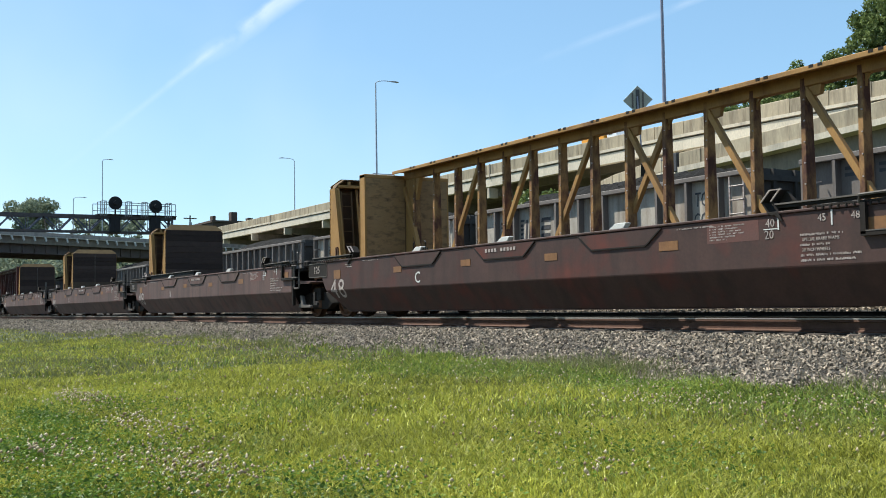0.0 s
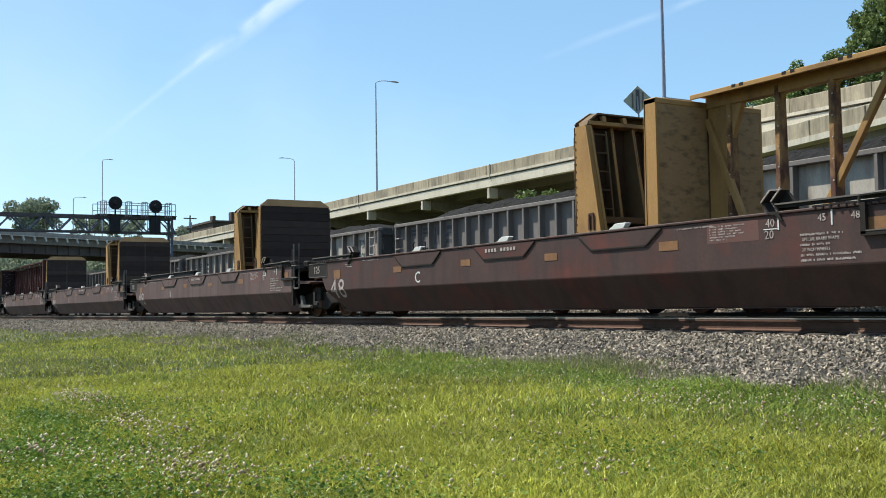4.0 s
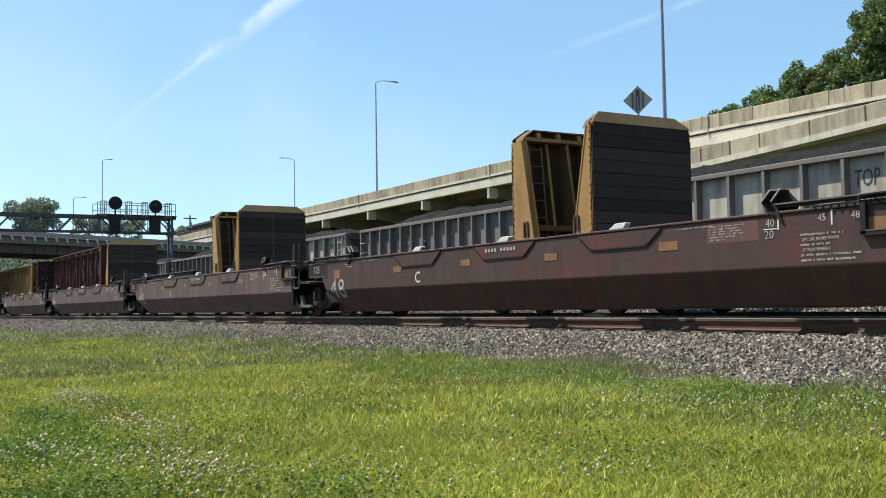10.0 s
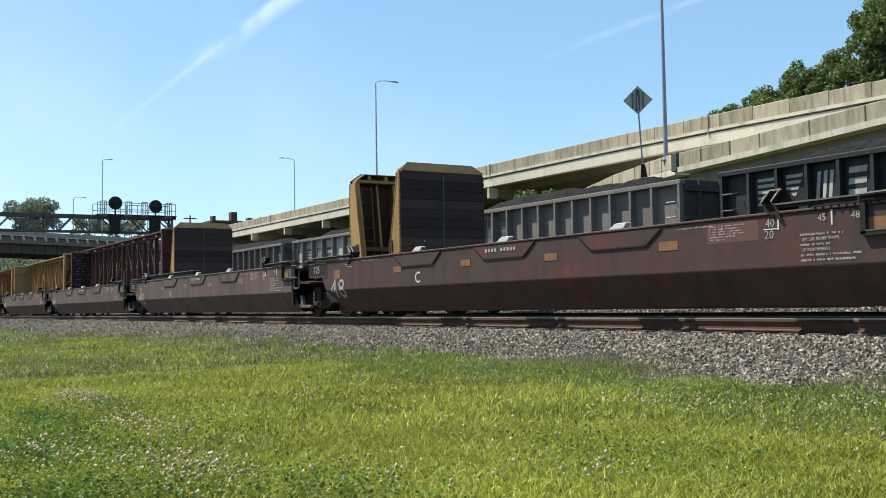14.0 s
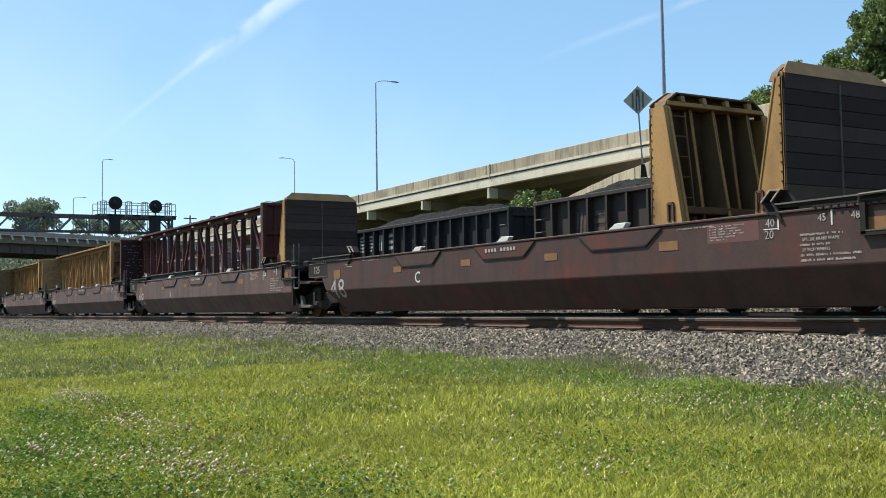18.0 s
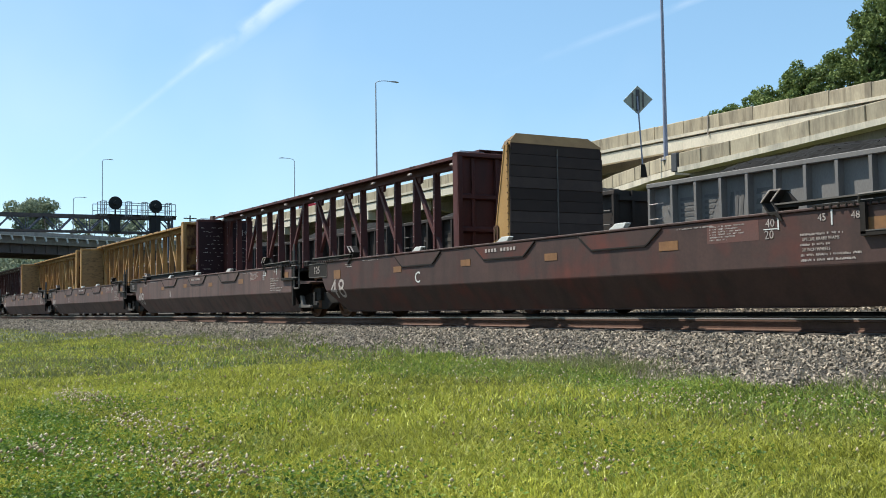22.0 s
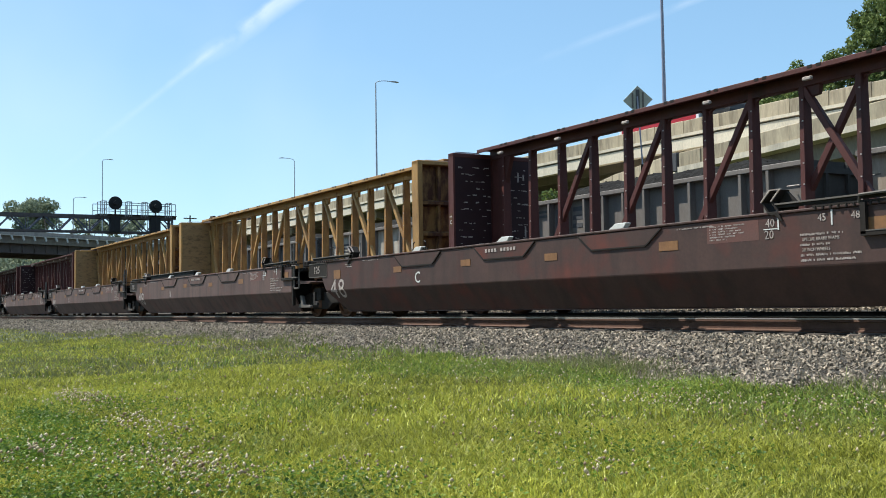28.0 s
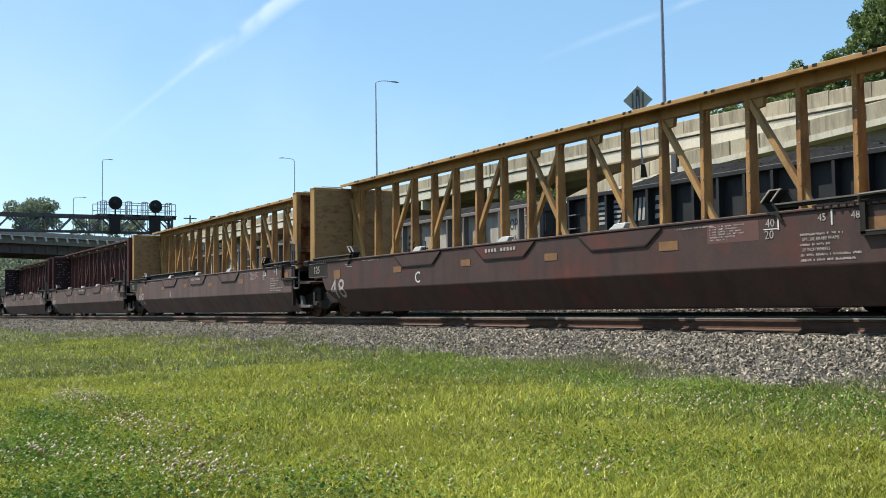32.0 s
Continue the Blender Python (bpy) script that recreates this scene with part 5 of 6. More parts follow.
def build_overpass():
    o = thing("road_overpass", pose(0, 0, 0), "grimy concrete road bridge over the tracks beyond the signal gantry", "bridge", kind="structure")
    a, b = Vector((-100.5, 0.0, 9.05)), Vector((-130.4, 56.0, 9.05))
    d = (b - a).normalized()
    s = Vector((d.y, -d.x, 0))
    if s.x > 0:
        s = -s
    L = (b - a).length

    def bar(name, z0, z1, w0, w1, m, t0=0.0, t1=None):
        t1 = L if t1 is None else t1
        vs = []
        for z in (z0, z1):
            for t, w in ((t0, w0), (t1, w0), (t1, w1), (t0, w1)):
                q = a + d * t + s * w
                vs.append((q.x, q.y, z))
        return part(name, Shape().poly(vs, [(3, 2, 1, 0), (4, 5, 6, 7), (0, 1, 5, 4), (1, 2, 6, 5), (2, 3, 7, 6), (3, 0, 4, 7)]), m, o)
    bar("parapet", 8.5, 9.0, 0.0, 0.3, GRIMYCONC)
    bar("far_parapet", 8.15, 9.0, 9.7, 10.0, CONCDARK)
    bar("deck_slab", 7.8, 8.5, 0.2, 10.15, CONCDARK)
    bar("guard_rail", 8.5, 8.57, -0.24, -0.16, CONCRETE)
    for k in range(5):
        bar("girder", 6.85, 7.8, 0.75 + 2.1 * k, 1.1 + 2.1 * k, BRIDGESTEEL)
    for k in range(44):
        t = 1.0 + 1.38 * k
        bar("web_stiffener", 6.95, 7.78, 0.6, 0.75, BRIDGESTEEL, t, t + 0.12)
    for k in range(48):
        q = a + d * (1.5 + 1.29 * k) + s * -0.3
        w = d * 0.16
        part("bracket", Shape().beam((q.x, q.y, 8.5), (q.x + w.x, q.y + w.y, 8.08), 0.14, 0.16), WHITE, o)
    for t in (1.0, 54.0):
        bar("abutment_pier", 0.0, 6.85, 0.5, 9.5, CONCDARK, t, t + 1.2)
    return o


def build_gantry():
    g = thing("signal_bridge", pose(-88, 0, 0), "dark steel truss signal bridge over the tracks", "signal bridge")
    y0, y1 = 4.0, 25.2
    zt, zb = 8.75, 7.5
    for x in (-0.6, 0.6):
        part("top_chord", Shape().box(x - 0.09, x + 0.09, y0, y1, zt - 0.12, zt + 0.12), GANTRYSTEEL, g)
        part("bottom_chord", Shape().box(x - 0.08, x + 0.08, y0, y1, zb - 0.07, zb + 0.07), GANTRYSTEEL, g)
        n = 9
        for k in range(n):
            a, b = y0 + (y1 - y0) * k / n, y0 + (y1 - y0) * (k + 1) / n
            m = (a + b) / 2
            part("web_member", Shape().beam((x, a, zb), (x, m, zt), 0.08, 0.1), DARKPOLE, g)
            part("web_member", Shape().beam((x, m, zt), (x, b, zb), 0.08, 0.1), DARKPOLE, g)
            part("web_post", Shape().beam((x, a, zb), (x, a, zt), 0.05, 0.07), DARKPOLE, g)
    for y in (y0 + 0.1, 14.8, y1 - 0.1):
        part("end_frame", Shape().beam((-0.6, y, zt), (0.6, y, zb), 0.07, 0.07).box(-0.65, 0.65, y - 0.06, y + 0.06, zt, zt + 0.1), BLACKSTEEL, g)
    for y in (y0 + 0.1, y1 - 0.3):
        leg = part("leg", Shape().beam((-0.5, y, 0), (-0.5, y, zt), 0.18, 0.18).beam((0.5, y, 0), (0.5, y, zt), 0.18, 0.18), DARKPOLE, g)
        for k in range(6):
            z = 0.4 + 1.25 * k
            sgn = 1 if k % 2 else -1
            part("leg_lacing", Shape().beam((-0.5 * sgn, y, z), (0.5 * sgn, y, z + 1.25), 0.06, 0.06), DARKPOLE, leg)
    # walkway with railings over the signals
    part("walkway", Shape().box(-0.9, 0.9, 18.7, 25.2, zt + 0.12, zt + 0.2), BLACKSTEEL, g)
    for x in (-0.9, 0.9):
        for z in (zt + 0.6, zt + 1.15):
            part("railing", Shape().tube([(x, 18.7, z), (x, 25.1, z)], 0.03, 6), GALV, g)
        for k in range(8):
            y = 18.7 + 6.4 * k / 7
            part("railing_post", Shape().tube([(x, y, zt + 0.15), (x, y, zt + 1.15)], 0.03, 6), GALV, g)
    for y, z, r in ((20.1, 9.86, 0.55), (23.4, 9.68, 0.55)):
        hd = part("signal_head", Shape().disc((1.0, y, z), (1, 0, 0), [(-0.06, r), (0.0, r), (0.03, r * 0.96), (0.03, 0.2), (0.3, 0.17), (0.3, 0.14)], 28), SIGNALBLACK, g, "round black signal disc")
        part("signal_mast", Shape().tube([(0.95, y, z - 0.5), (0.95, y, 7.4)], 0.07, 8), SIGNALBLACK, hd)
        part("lamp_case", Shape().box(0.6, 0.95, y - 0.25, y + 0.25, z - 0.3, z + 0.3), SIGNALBLACK, hd, bevel=0.03)
        for dy in (-0.62, 0.62):
            cg = Shape()
            for dx in (0.9, 1.5):
                cg.tube([(dx, y + dy * 1.9, 8.75), (dx, y + dy * 1.9, 9.95)], 0.03, 6).tube([(dx, y + dy * 1.35, 8.75), (dx, y + dy * 1.35, 9.95)], 0.03, 6)
            for zz in (9.3, 9.95):
                cg.tube([(1.5, y + dy * 1.9, zz), (1.5, y + dy * 1.35, zz)], 0.03, 6).tube([(0.9, y + dy * 1.9, zz), (1.5, y + dy * 1.9, zz)], 0.03, 6).tube([(0.9, y + dy * 1.35, zz), (1.5, y + dy * 1.35, zz)], 0.03, 6)
            part("railing_cage", cg, GALV, hd)
        part("equipment_cage", Shape().box(0.4, 1.0, y - 0.42, y + 0.42, 7.45, 8.75), SIGNALBLACK, hd, "dark cage below the signal", bevel=0.03)
    return g


def build_lamp_post(x, y, z0, z1, arm, label, material, thick=0.13):
    p = thing("street_lamp", pose(x, y, z0), label, "street lamp", "highway lamp posts")
    h = z1 - z0
    part("pole", Shape().tube([(0, 0, 0), (0, 0, h * 0.5), (0, 0, h)], thick, 10, thick * 0.55), material, p, smooth=True)
    part("base_flange", Shape().box(-0.22, 0.22, -0.22, 0.22, 0, 0.05), material, p)
    pts = [(0, 0, h), (0.03, arm * 0.15, h + 0.22), (0.06, arm * 0.5, h + 0.33), (0.1, arm, h + 0.32)]
    a = part("arm", Shape().tube(pts, 0.045, 8), material, p)
    k = math.copysign(1, arm)
    s = Shape().prism([(arm - k * 0.1, h + 0.28), (arm + k * 0.75, h + 0.24), (arm + k * 0.8, h + 0.32), (arm + k * 0.3, h + 0.42), (arm - k * 0.1, h + 0.38)], 0, -0.05, 0.25)
    part("luminaire", s, material, a, bevel=0.03)
    return p


def build_sign():
    s = thing("road_sign", pose(-46.5, 40.8, 8.85, 0, 0, 48), "bare metal back of a diamond road sign, on a leaning post", "road sign")
    part("post", Shape().beam((0.2, 0, 0), (-0.02, 0, 4.3), 0.09, 0.09), POLEBLUE, s)
    d = 0.86
    b = part("sign_plate", Shape().prism([(0, 4.08 - d), (d, 4.08), (0, 4.08 + d), (-d, 4.08)], 1, 0.06, 0.08), SIGNBACK, s, bevel=0.006)
    for dx, h in ((-0.3, 0.45), (0.3, 0.45)):
        part("stiffener", Shape().box(dx - 0.05, dx + 0.05, 0.02, 0.06, 4.08 - h, 4.08 + h), DUSTY, b)
    part("stiffener", Shape().box(-0.11, 0.11, 0.0, 0.06, 4.08 - 0.62, 4.08 + 0.62), DKPAINT, b)
    part("post_base", Shape().prism([(0.05, -0.5), (0.45, -0.5), (0.33, 0.25), (0.1, 0.25)], 1, -0.15, 0.15), BLACKSTEEL, s, "dark post base")
    return s


# ---------------------------------------------------------------- plants
def leaf_cloud(me, centres, radii, n_each, size, rng, flat=0.75):
    """Leaves scattered through the shells of many small clumps."""
    P, T = [], []
    o = 0
    for c, r in zip(centres, radii):
        n = int(n_each * r * r)
        d = rng.normal(0, 1, (n, 3))
        d /= np.linalg.norm(d, axis=1)[:, None]
        q = c + d * (r * (0.55 + 0.5 * rng.random(n))[:, None]) * np.array([1, 1, flat])
        a, b = rng.normal(0, 1, (n, 3)), rng.normal(0, 1, (n, 3))
        a /= np.linalg.norm(a, axis=1)[:, None]
        b -= a * (a * b).sum(1)[:, None]
        b /= np.linalg.norm(b, axis=1)[:, None]
        s = size * (0.6 + 0.8 * rng.random(n))[:, None]
        quad = np.stack([q - a * s, q - b * s * 0.55, q + a * s, q + b * s * 0.55], 1)
        P.append(quad.reshape(-1, 3))
        i = o + 4 * np.arange(n)[:, None]
        T.append(np.concatenate([i + np.array([[0, 1, 2]]), i + np.array([[0, 2, 3]])], 0))
        o += 4 * n
    quick_mesh(me, np.concatenate(P), np.concatenate(T))


def build_tree(x, y, z, height, spread, seed, label, leaf=0.35, material=None, n_clumps=46, density=55, low=0.28):
    rng = np.random.default_rng(seed)
    t = thing("tree", pose(x, y, z), label, "tree", "trees")
    s = Shape()
    top = height * 0.55
    s.tube([(0, 0, -1), (0.1, 0, top * 0.5), (0.0, 0.1, top)], 0.035 * height * 0.5, 8, 0.012 * height)
    cs, rs = [], []
    for k in range(n_clumps):
        a = rng.random() * 2 * math.pi
        h = low + (1 - low) * rng.random()
        prof = math.sin(min(1.0, (h - 0.18) / 0.62) * math.pi * 0.5) if h < 0.72 else math.sqrt(max(0.05, 1 - ((h - 0.72) / 0.34) ** 2))
        r = spread * prof * (0.35 + 0.65 * math.sqrt(rng.random())) * (0.85 + 0.3 * rng.random())
        c = np.array([r * math.cos(a), r * math.sin(a), h * height])
        cs.append(c)
        rs.append(spread * (0.16 + 0.2 * rng.random()))
        if k % 4 == 0:
            s.tube([(0, 0, top * (0.4 + 0.5 * rng.random())), tuple(c * np.array([0.5, 0.5, 0.85])), tuple(c)], 0.012 * height, 6, 0.02)
    part("trunk", s, BARK, t, smooth=True)
    me = bpy.data.meshes.new("crown")
    leaf_cloud(me, cs, rs, density, leaf, rng)
    me.materials.append(material or LEAVES)
    part("crown", me, None, t)
    return t


def build_grass():
    rng = np.random.default_rng(9)
    P, T = [], []
    off = 0

    def field(n, dmin, dmax, hgt, wid, sort="turf"):
        nonlocal off
        ang = np.radians(rng.uniform(1, 61, n) + rng.normal(0, 4, n))
        # spread evenly over the ground within the view
        r = np.sqrt(dmin ** 2 + (dmax ** 2 - dmin ** 2) * rng.random(n))
        x, y = -r * np.cos(ang), r * np.sin(ang)
        if sort == "wide":
            x, y = rng.uniform(-34, 14, n), rng.uniform(-9, 8.4, n)
        edge = np.interp(x, [-60, -36, -24, -18, -12, -8, -4], [7.6, 7.7, 8.3, 8.0, 7.7, 7.25, 7.3]) + 0.12 * np.sin(x * 1.7) + 0.1 * np.sin(x * 4.1 + 1) + rng.normal(0, 0.1, n)
        # lush strip along the stones, thinning away from the viewer's end; weeds creep into the stones
        strip = np.clip((y - edge + 1.6 + 0.5 * np.sin(x * 0.9)) / 1.0, 0, 1) * np.clip((x + 21) / 9, 0, 1)
        patch = np.clip(np.sin(x * 1.3 + 1.1) * np.sin(y * 1.9 + 0.6) + 0.15 * np.sin(x * 5.1), 0, 1)
        want = np.maximum(0.9 * strip, 0.35 * patch)
        if sort == "turf":
            keep = (y < edge) & (rng.random(n) > 0.75 * want)
        elif sort == "wide":
            keep = (y < edge) & ((rng.random(n) < 0.15) | (np.hypot(x, y) < 3.6) | (y < -0.1 * x) | (y > -1.5 * x))
        elif sort == "dull":
            keep = (y < edge) & (rng.random(n) < 0.2 + 0.8 * np.clip(np.sin(x * 0.31 + 0.5) + np.sin(y * 1.6 + x * 0.2), 0, 1))
        elif sort == "speck":
            keep = (y < edge) & (rng.random(n) < np.clip((y - 4.6) / 1.6, 0, 1) * (0.35 + 0.5 * np.clip(np.sin(x * 1.1 + 0.3) + np.sin(y * 3.1 + x * 0.7), 0, 1)))
        elif sort == "lush":
            keep = (y < edge + 0.08) & (rng.random(n) < want)
        else:
            creep = np.clip(0.45 + 0.6 * np.sin(x * 1.15 + 0.4) + 0.3 * np.sin(x * 3.7), 0, 1)
            keep = (y > edge - 0.5) & (y < edge + 1.1) & (rng.random(n) < 0.8 * creep * (1 - np.clip((y - edge) / 1.1, 0, 1)))
        x, y, r = x[keep], y[keep], r[keep]
        n = len(x)
        z = np.interp(y, [2.5, 7.0, 8.35, 9.0], [0, 0.13, 0.26, 0.38])
        tall = 0.5 + 0.5 * np.sin(x * 2.3 + 2 * np.sin(y * 1.7)) * np.sin(y * 2.9 + 0.5 + np.sin(x * 1.1))
        lush = np.clip((y - 5.5) / 2.5, 0, 1)
        h = hgt * (0.6 + 0.8 * rng.random(n)) * (0.65 + 0.6 * tall + 0.3 * lush)
        w = wid * (0.7 + 0.6 * rng.random(n))
        a = rng.random(n) * 2 * np.pi
        lean = rng.normal(0, 0.52, (n, 2)) * h[:, None]
        sx, sy = np.cos(a) * w / 2, np.sin(a) * w / 2
        zero = np.zeros(n)
        b0 = np.stack([x - sx, y - sy, z - 0.01], 1)
        b1 = np.stack([x + sx, y + sy, z - 0.01], 1)
        m0 = np.stack([x - sx * 0.8 + lean[:, 0] * 0.35, y - sy * 0.8 + lean[:, 1] * 0.35, z + h * 0.5], 1)
        m1 = np.stack([x + sx * 0.8 + lean[:, 0] * 0.35, y + sy * 0.8 + lean[:, 1] * 0.35, z + h * 0.5], 1)
        tp = np.stack([x + lean[:, 0], y + lean[:, 1], z + h * (0.55 + 0.35 * rng.random(n))], 1)
        P.append(np.stack([b0, b1, m1, m0, tp], 1).reshape(-1, 3))
        i = off + 5 * np.arange(n)[:, None]
        T.append(np.concatenate([i + np.array([[0, 1, 2]]), i + np.array([[0, 2, 3]]), i + np.array([[3, 2, 4]])], 0))
        off += 5 * n
    field(165000, 3.4, 8, 0.085, 0.007)
    field(165000, 8, 16, 0.095, 0.011)
    field(80000, 16, 34, 0.07, 0.015)
    field(40000, 34, 80, 0.08, 0.035)

    def finish(name, material, label, category):
        nonlocal off
        me = bpy.data.meshes.new(name)
        quick_mesh(me, np.concatenate(P), np.concatenate(T))
        me.materials.append(material)
        tagged(new(name, me), label, category, kind="stuff")
        P.clear()
        T.clear()
        off = 0
    field(150000, 1, 2, 0.075, 0.03, "wide")
    finish("grass", GRASSMAT, "uneven yellow-green summer grass", "grass")
    field(90000, 3.4, 8, 0.085, 0.008, "lush")
    field(150000, 8, 16, 0.11, 0.012, "lush")
    field(60000, 16, 30, 0.12, 0.022, "lush")
    finish("lush_grass", LUSHMAT, "taller fresh green grass along the ballast", "grass")
    field(260000, 8, 16, 0.1, 0.008, "weed")
    field(160000, 16, 40, 0.12, 0.016, "weed")
    field(90000, 14, 34, 0.1, 0.014, "dull")
    field(110000, 7, 14, 0.085, 0.01, "speck")
    field(60000, 34, 80, 0.12, 0.03, "dull")
    finish("weeds", WEEDMAT, "thin grey-green weeds creeping into the ballast", "weeds")


def build_bushes():
    rng = np.random.default_rng(17)
    n = 330
    c = np.stack([rng.uniform(-185, -160, n), rng.uniform(2, 62, n), 10.5 * rng.random(n) ** 1.2], 1)
    me = bpy.data.meshes.new("bushes")
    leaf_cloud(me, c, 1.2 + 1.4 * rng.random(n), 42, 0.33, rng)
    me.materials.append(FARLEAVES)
    tagged(new("bushes", me), "dense bushes with haze-paled leaves beyond the road bridge", "bushes", kind="stuff")


def build_clover():
    rng = np.random.default_rng(21)
    base = np.array([(1, 0, 0), (-1, 0, 0), (0, 1, 0), (0, -1, 0), (0, 0, 1), (0, 0, -1)], float)
    tri = np.array([(0, 2, 4), (2, 1, 4), (1, 3, 4), (3, 0, 4), (2, 0, 5), (1, 2, 5), (3, 1, 5), (0, 3, 5)])
    pts = []
    # drifts of flowers: middle, spread, count
    for cx, cy, sx, sy, n in ((-11.6, 2.3, 0.6, 0.16, 230), (-8.35, 2.15, 0.45, 0.16, 150), (-7.2, 1.2, 0.4, 0.14, 120), (-6.0, 1.8, 0.5, 0.22, 300), (-9.6, 2.3, 0.8, 0.25, 90),
                              (-6.6, 6.1, 0.5, 0.28, 120), (-4.7, 5.4, 0.2, 0.12, 26), (-4.45, 3.5, 0.16, 0.1, 36), (-11.6, 7.4, 0.5, 0.25, 60), (-6.3, 7.9, 0.6, 0.25, 70),
                              (-8.0, 4.3, 1.2, 0.6, 60), (-9.0, 7.0, 2.0, 0.5, 110), (-5.2, 4.6, 0.8, 0.6, 40), (-12, 4.5, 4, 1.5, 130), (-17, 6.5, 5, 1.0, 120), (-6.5, 3.0, 1.5, 1.2, 60), (-4.8, 6.6, 0.5, 0.4, 90), (-5.6, 6.3, 0.5, 0.3, 70), (-5.2, 2.6, 0.4, 0.2, 60)):
        pts.append(np.stack([rng.normal(cx, sx, n), rng.normal(cy, sy, n)], 1))
    pts.append(np.stack([rng.uniform(-18, -3.6, 700), rng.uniform(1.0, 8.1, 700)], 1))
    p = np.concatenate(pts)
    p = p[(p[:, 1] < np.interp(p[:, 0], [-24, -12, -8], [8.2, 7.6, 7.2])) & (p[:, 1] > 0.3)]
    n = len(p)
    z = np.interp(p[:, 1], [2.5, 8.2], [0, 0.17]) + 0.07 + 0.08 * rng.random(n)
    r = 0.006 + 0.008 * rng.random(n) ** 1.4
    q = base[None] * r[:, None, None] * (0.55 + 0.9 * rng.random((n, 6, 1)))
    q[:, :, 0] += p[:, 0, None]
    q[:, :, 1] += p[:, 1, None]
    q[:, :, 2] += z[:, None]
    me = bpy.data.meshes.new("clover_flowers")
    quick_mesh(me, q.reshape(-1, 3), (tri[None] + 6 * np.arange(n)[:, None, None]).reshape(-1, 3))
    me.materials.append(CLOVERMAT)
    tagged(new("clover_flowers", me), "pale pink and whitish clover heads in the grass", "flowers", kind="stuff")


def build_clover_leaves():
    rng = np.random.default_rng(33)
    pts = []
    for cx, cy, sx, sy, n in ((-7.2, 1.5, 1.1, 0.35, 5200), (-9.6, 1.65, 0.7, 0.18, 3000), (-7.6, 1.15, 0.4, 0.15, 1800), (-5.6, 1.0, 0.5, 0.3, 2600), (-5.1, 2.3, 0.6, 0.35, 1800), (-7.5, 7.3, 3.0, 0.5, 9000), (-10, 2.6, 1.4, 0.4, 2500), (-4.9, 4.2, 0.6, 0.4, 1200)):
        pts.append(np.stack([rng.normal(cx, sx, n), rng.normal(cy, sy, n)], 1))
    p = np.concatenate(pts)
    p = p[(p[:, 1] < np.interp(p[:, 0], [-24, -12, -8], [8.2, 7.6, 7.2])) & (p[:, 1] > 0.2)]
    n = len(p)
    z = np.interp(p[:, 1], [2.5, 8.2], [0, 0.17]) + 0.03 + 0.08 * rng.random(n)
    q = np.stack([p[:, 0], p[:, 1], z], 1)
    nrm = rng.normal(0, 0.5, (n, 3)) + np.array([0, 0, 1.0])
    nrm /= np.linalg.norm(nrm, axis=1)[:, None]
    a = np.cross(nrm, rng.normal(0, 1, (n, 3)))
    a /= np.linalg.norm(a, axis=1)[:, None]
    b = np.cross(nrm, a)
    s = (0.009 + 0.008 * rng.random(n))[:, None]
    # three-lobed leaves as hexagon fans
    ring = [q + (a * math.cos(k * math.pi / 3) + b * math.sin(k * math.pi / 3)) * s * (1.0 if k % 2 == 0 else 0.55) for k in range(6)]
    P = np.stack([q - nrm * s * 0.2, *ring], 1).reshape(-1, 3)
    i = 7 * np.arange(n)[:, None]
    T = np.concatenate([i + np.array([[0, 1 + k, 1 + (k + 1) % 6]]) for k in range(6)], 0)
    me = bpy.data.meshes.new("clover_leaves")
    quick_mesh(me, P, T)
    me.materials.append(CLOVERLEAF)
    tagged(new("clover_leaves", me), "low dark green clover leaves in patches", "clover", kind="stuff")


def build_utility_pole(x, y, h):
    u = thing("utility_pole", pose(x, y, 0), "far wooden utility pole with a crossarm", "utility pole")
    part("pole", Shape().tube([(0, 0, 0), (0, 0, h)], 0.2, 8, 0.14), TIE, u)
    part("crossarm", Shape().box(-0.1, 0.1, -1.3, 1.3, h - 0.7, h - 0.5), TIE, u)
    part("transformer", Shape().disc((0.3, 0.0, h - 2.6), (0, 0, 1), [(0, 0.3), (1.2, 0.3)], 12), GALV, u)


def build_hill():
    v, f = [], []
    nx, ny = 60, 24
    for j in range(ny + 1):
        for i in range(nx + 1):
            x, y = -320 + 400 * i / nx, 70 + 160 * j / ny
            rise = max(0, min(1, (x + 105) / 70))
            rise = rise * rise * (3 - 2 * rise)
            slope = max(0, min(1, (y - 70) / 60))
            h = (3 + 20 * rise) * slope + 1.5 * noise.noise((x * 0.03, y * 0.03, 2))
            v.append((x, y, h))
    for j in range(ny):
        for i in range(nx):
            a = j * (nx + 1) + i
            f.append((a, a + 1, a + nx + 2, a + nx + 1))
    s = Shape().poly(v, f)
    solid("hillside", s, mat("hill_undergrowth", (0.04, 0.07, 0.018), (0.06, 0.085, 0.025), 0.95, 0, 0.4, 6, 0.8, 0.4), "overgrown green slope beyond the highway", "hillside", kind="structure", smooth=True)


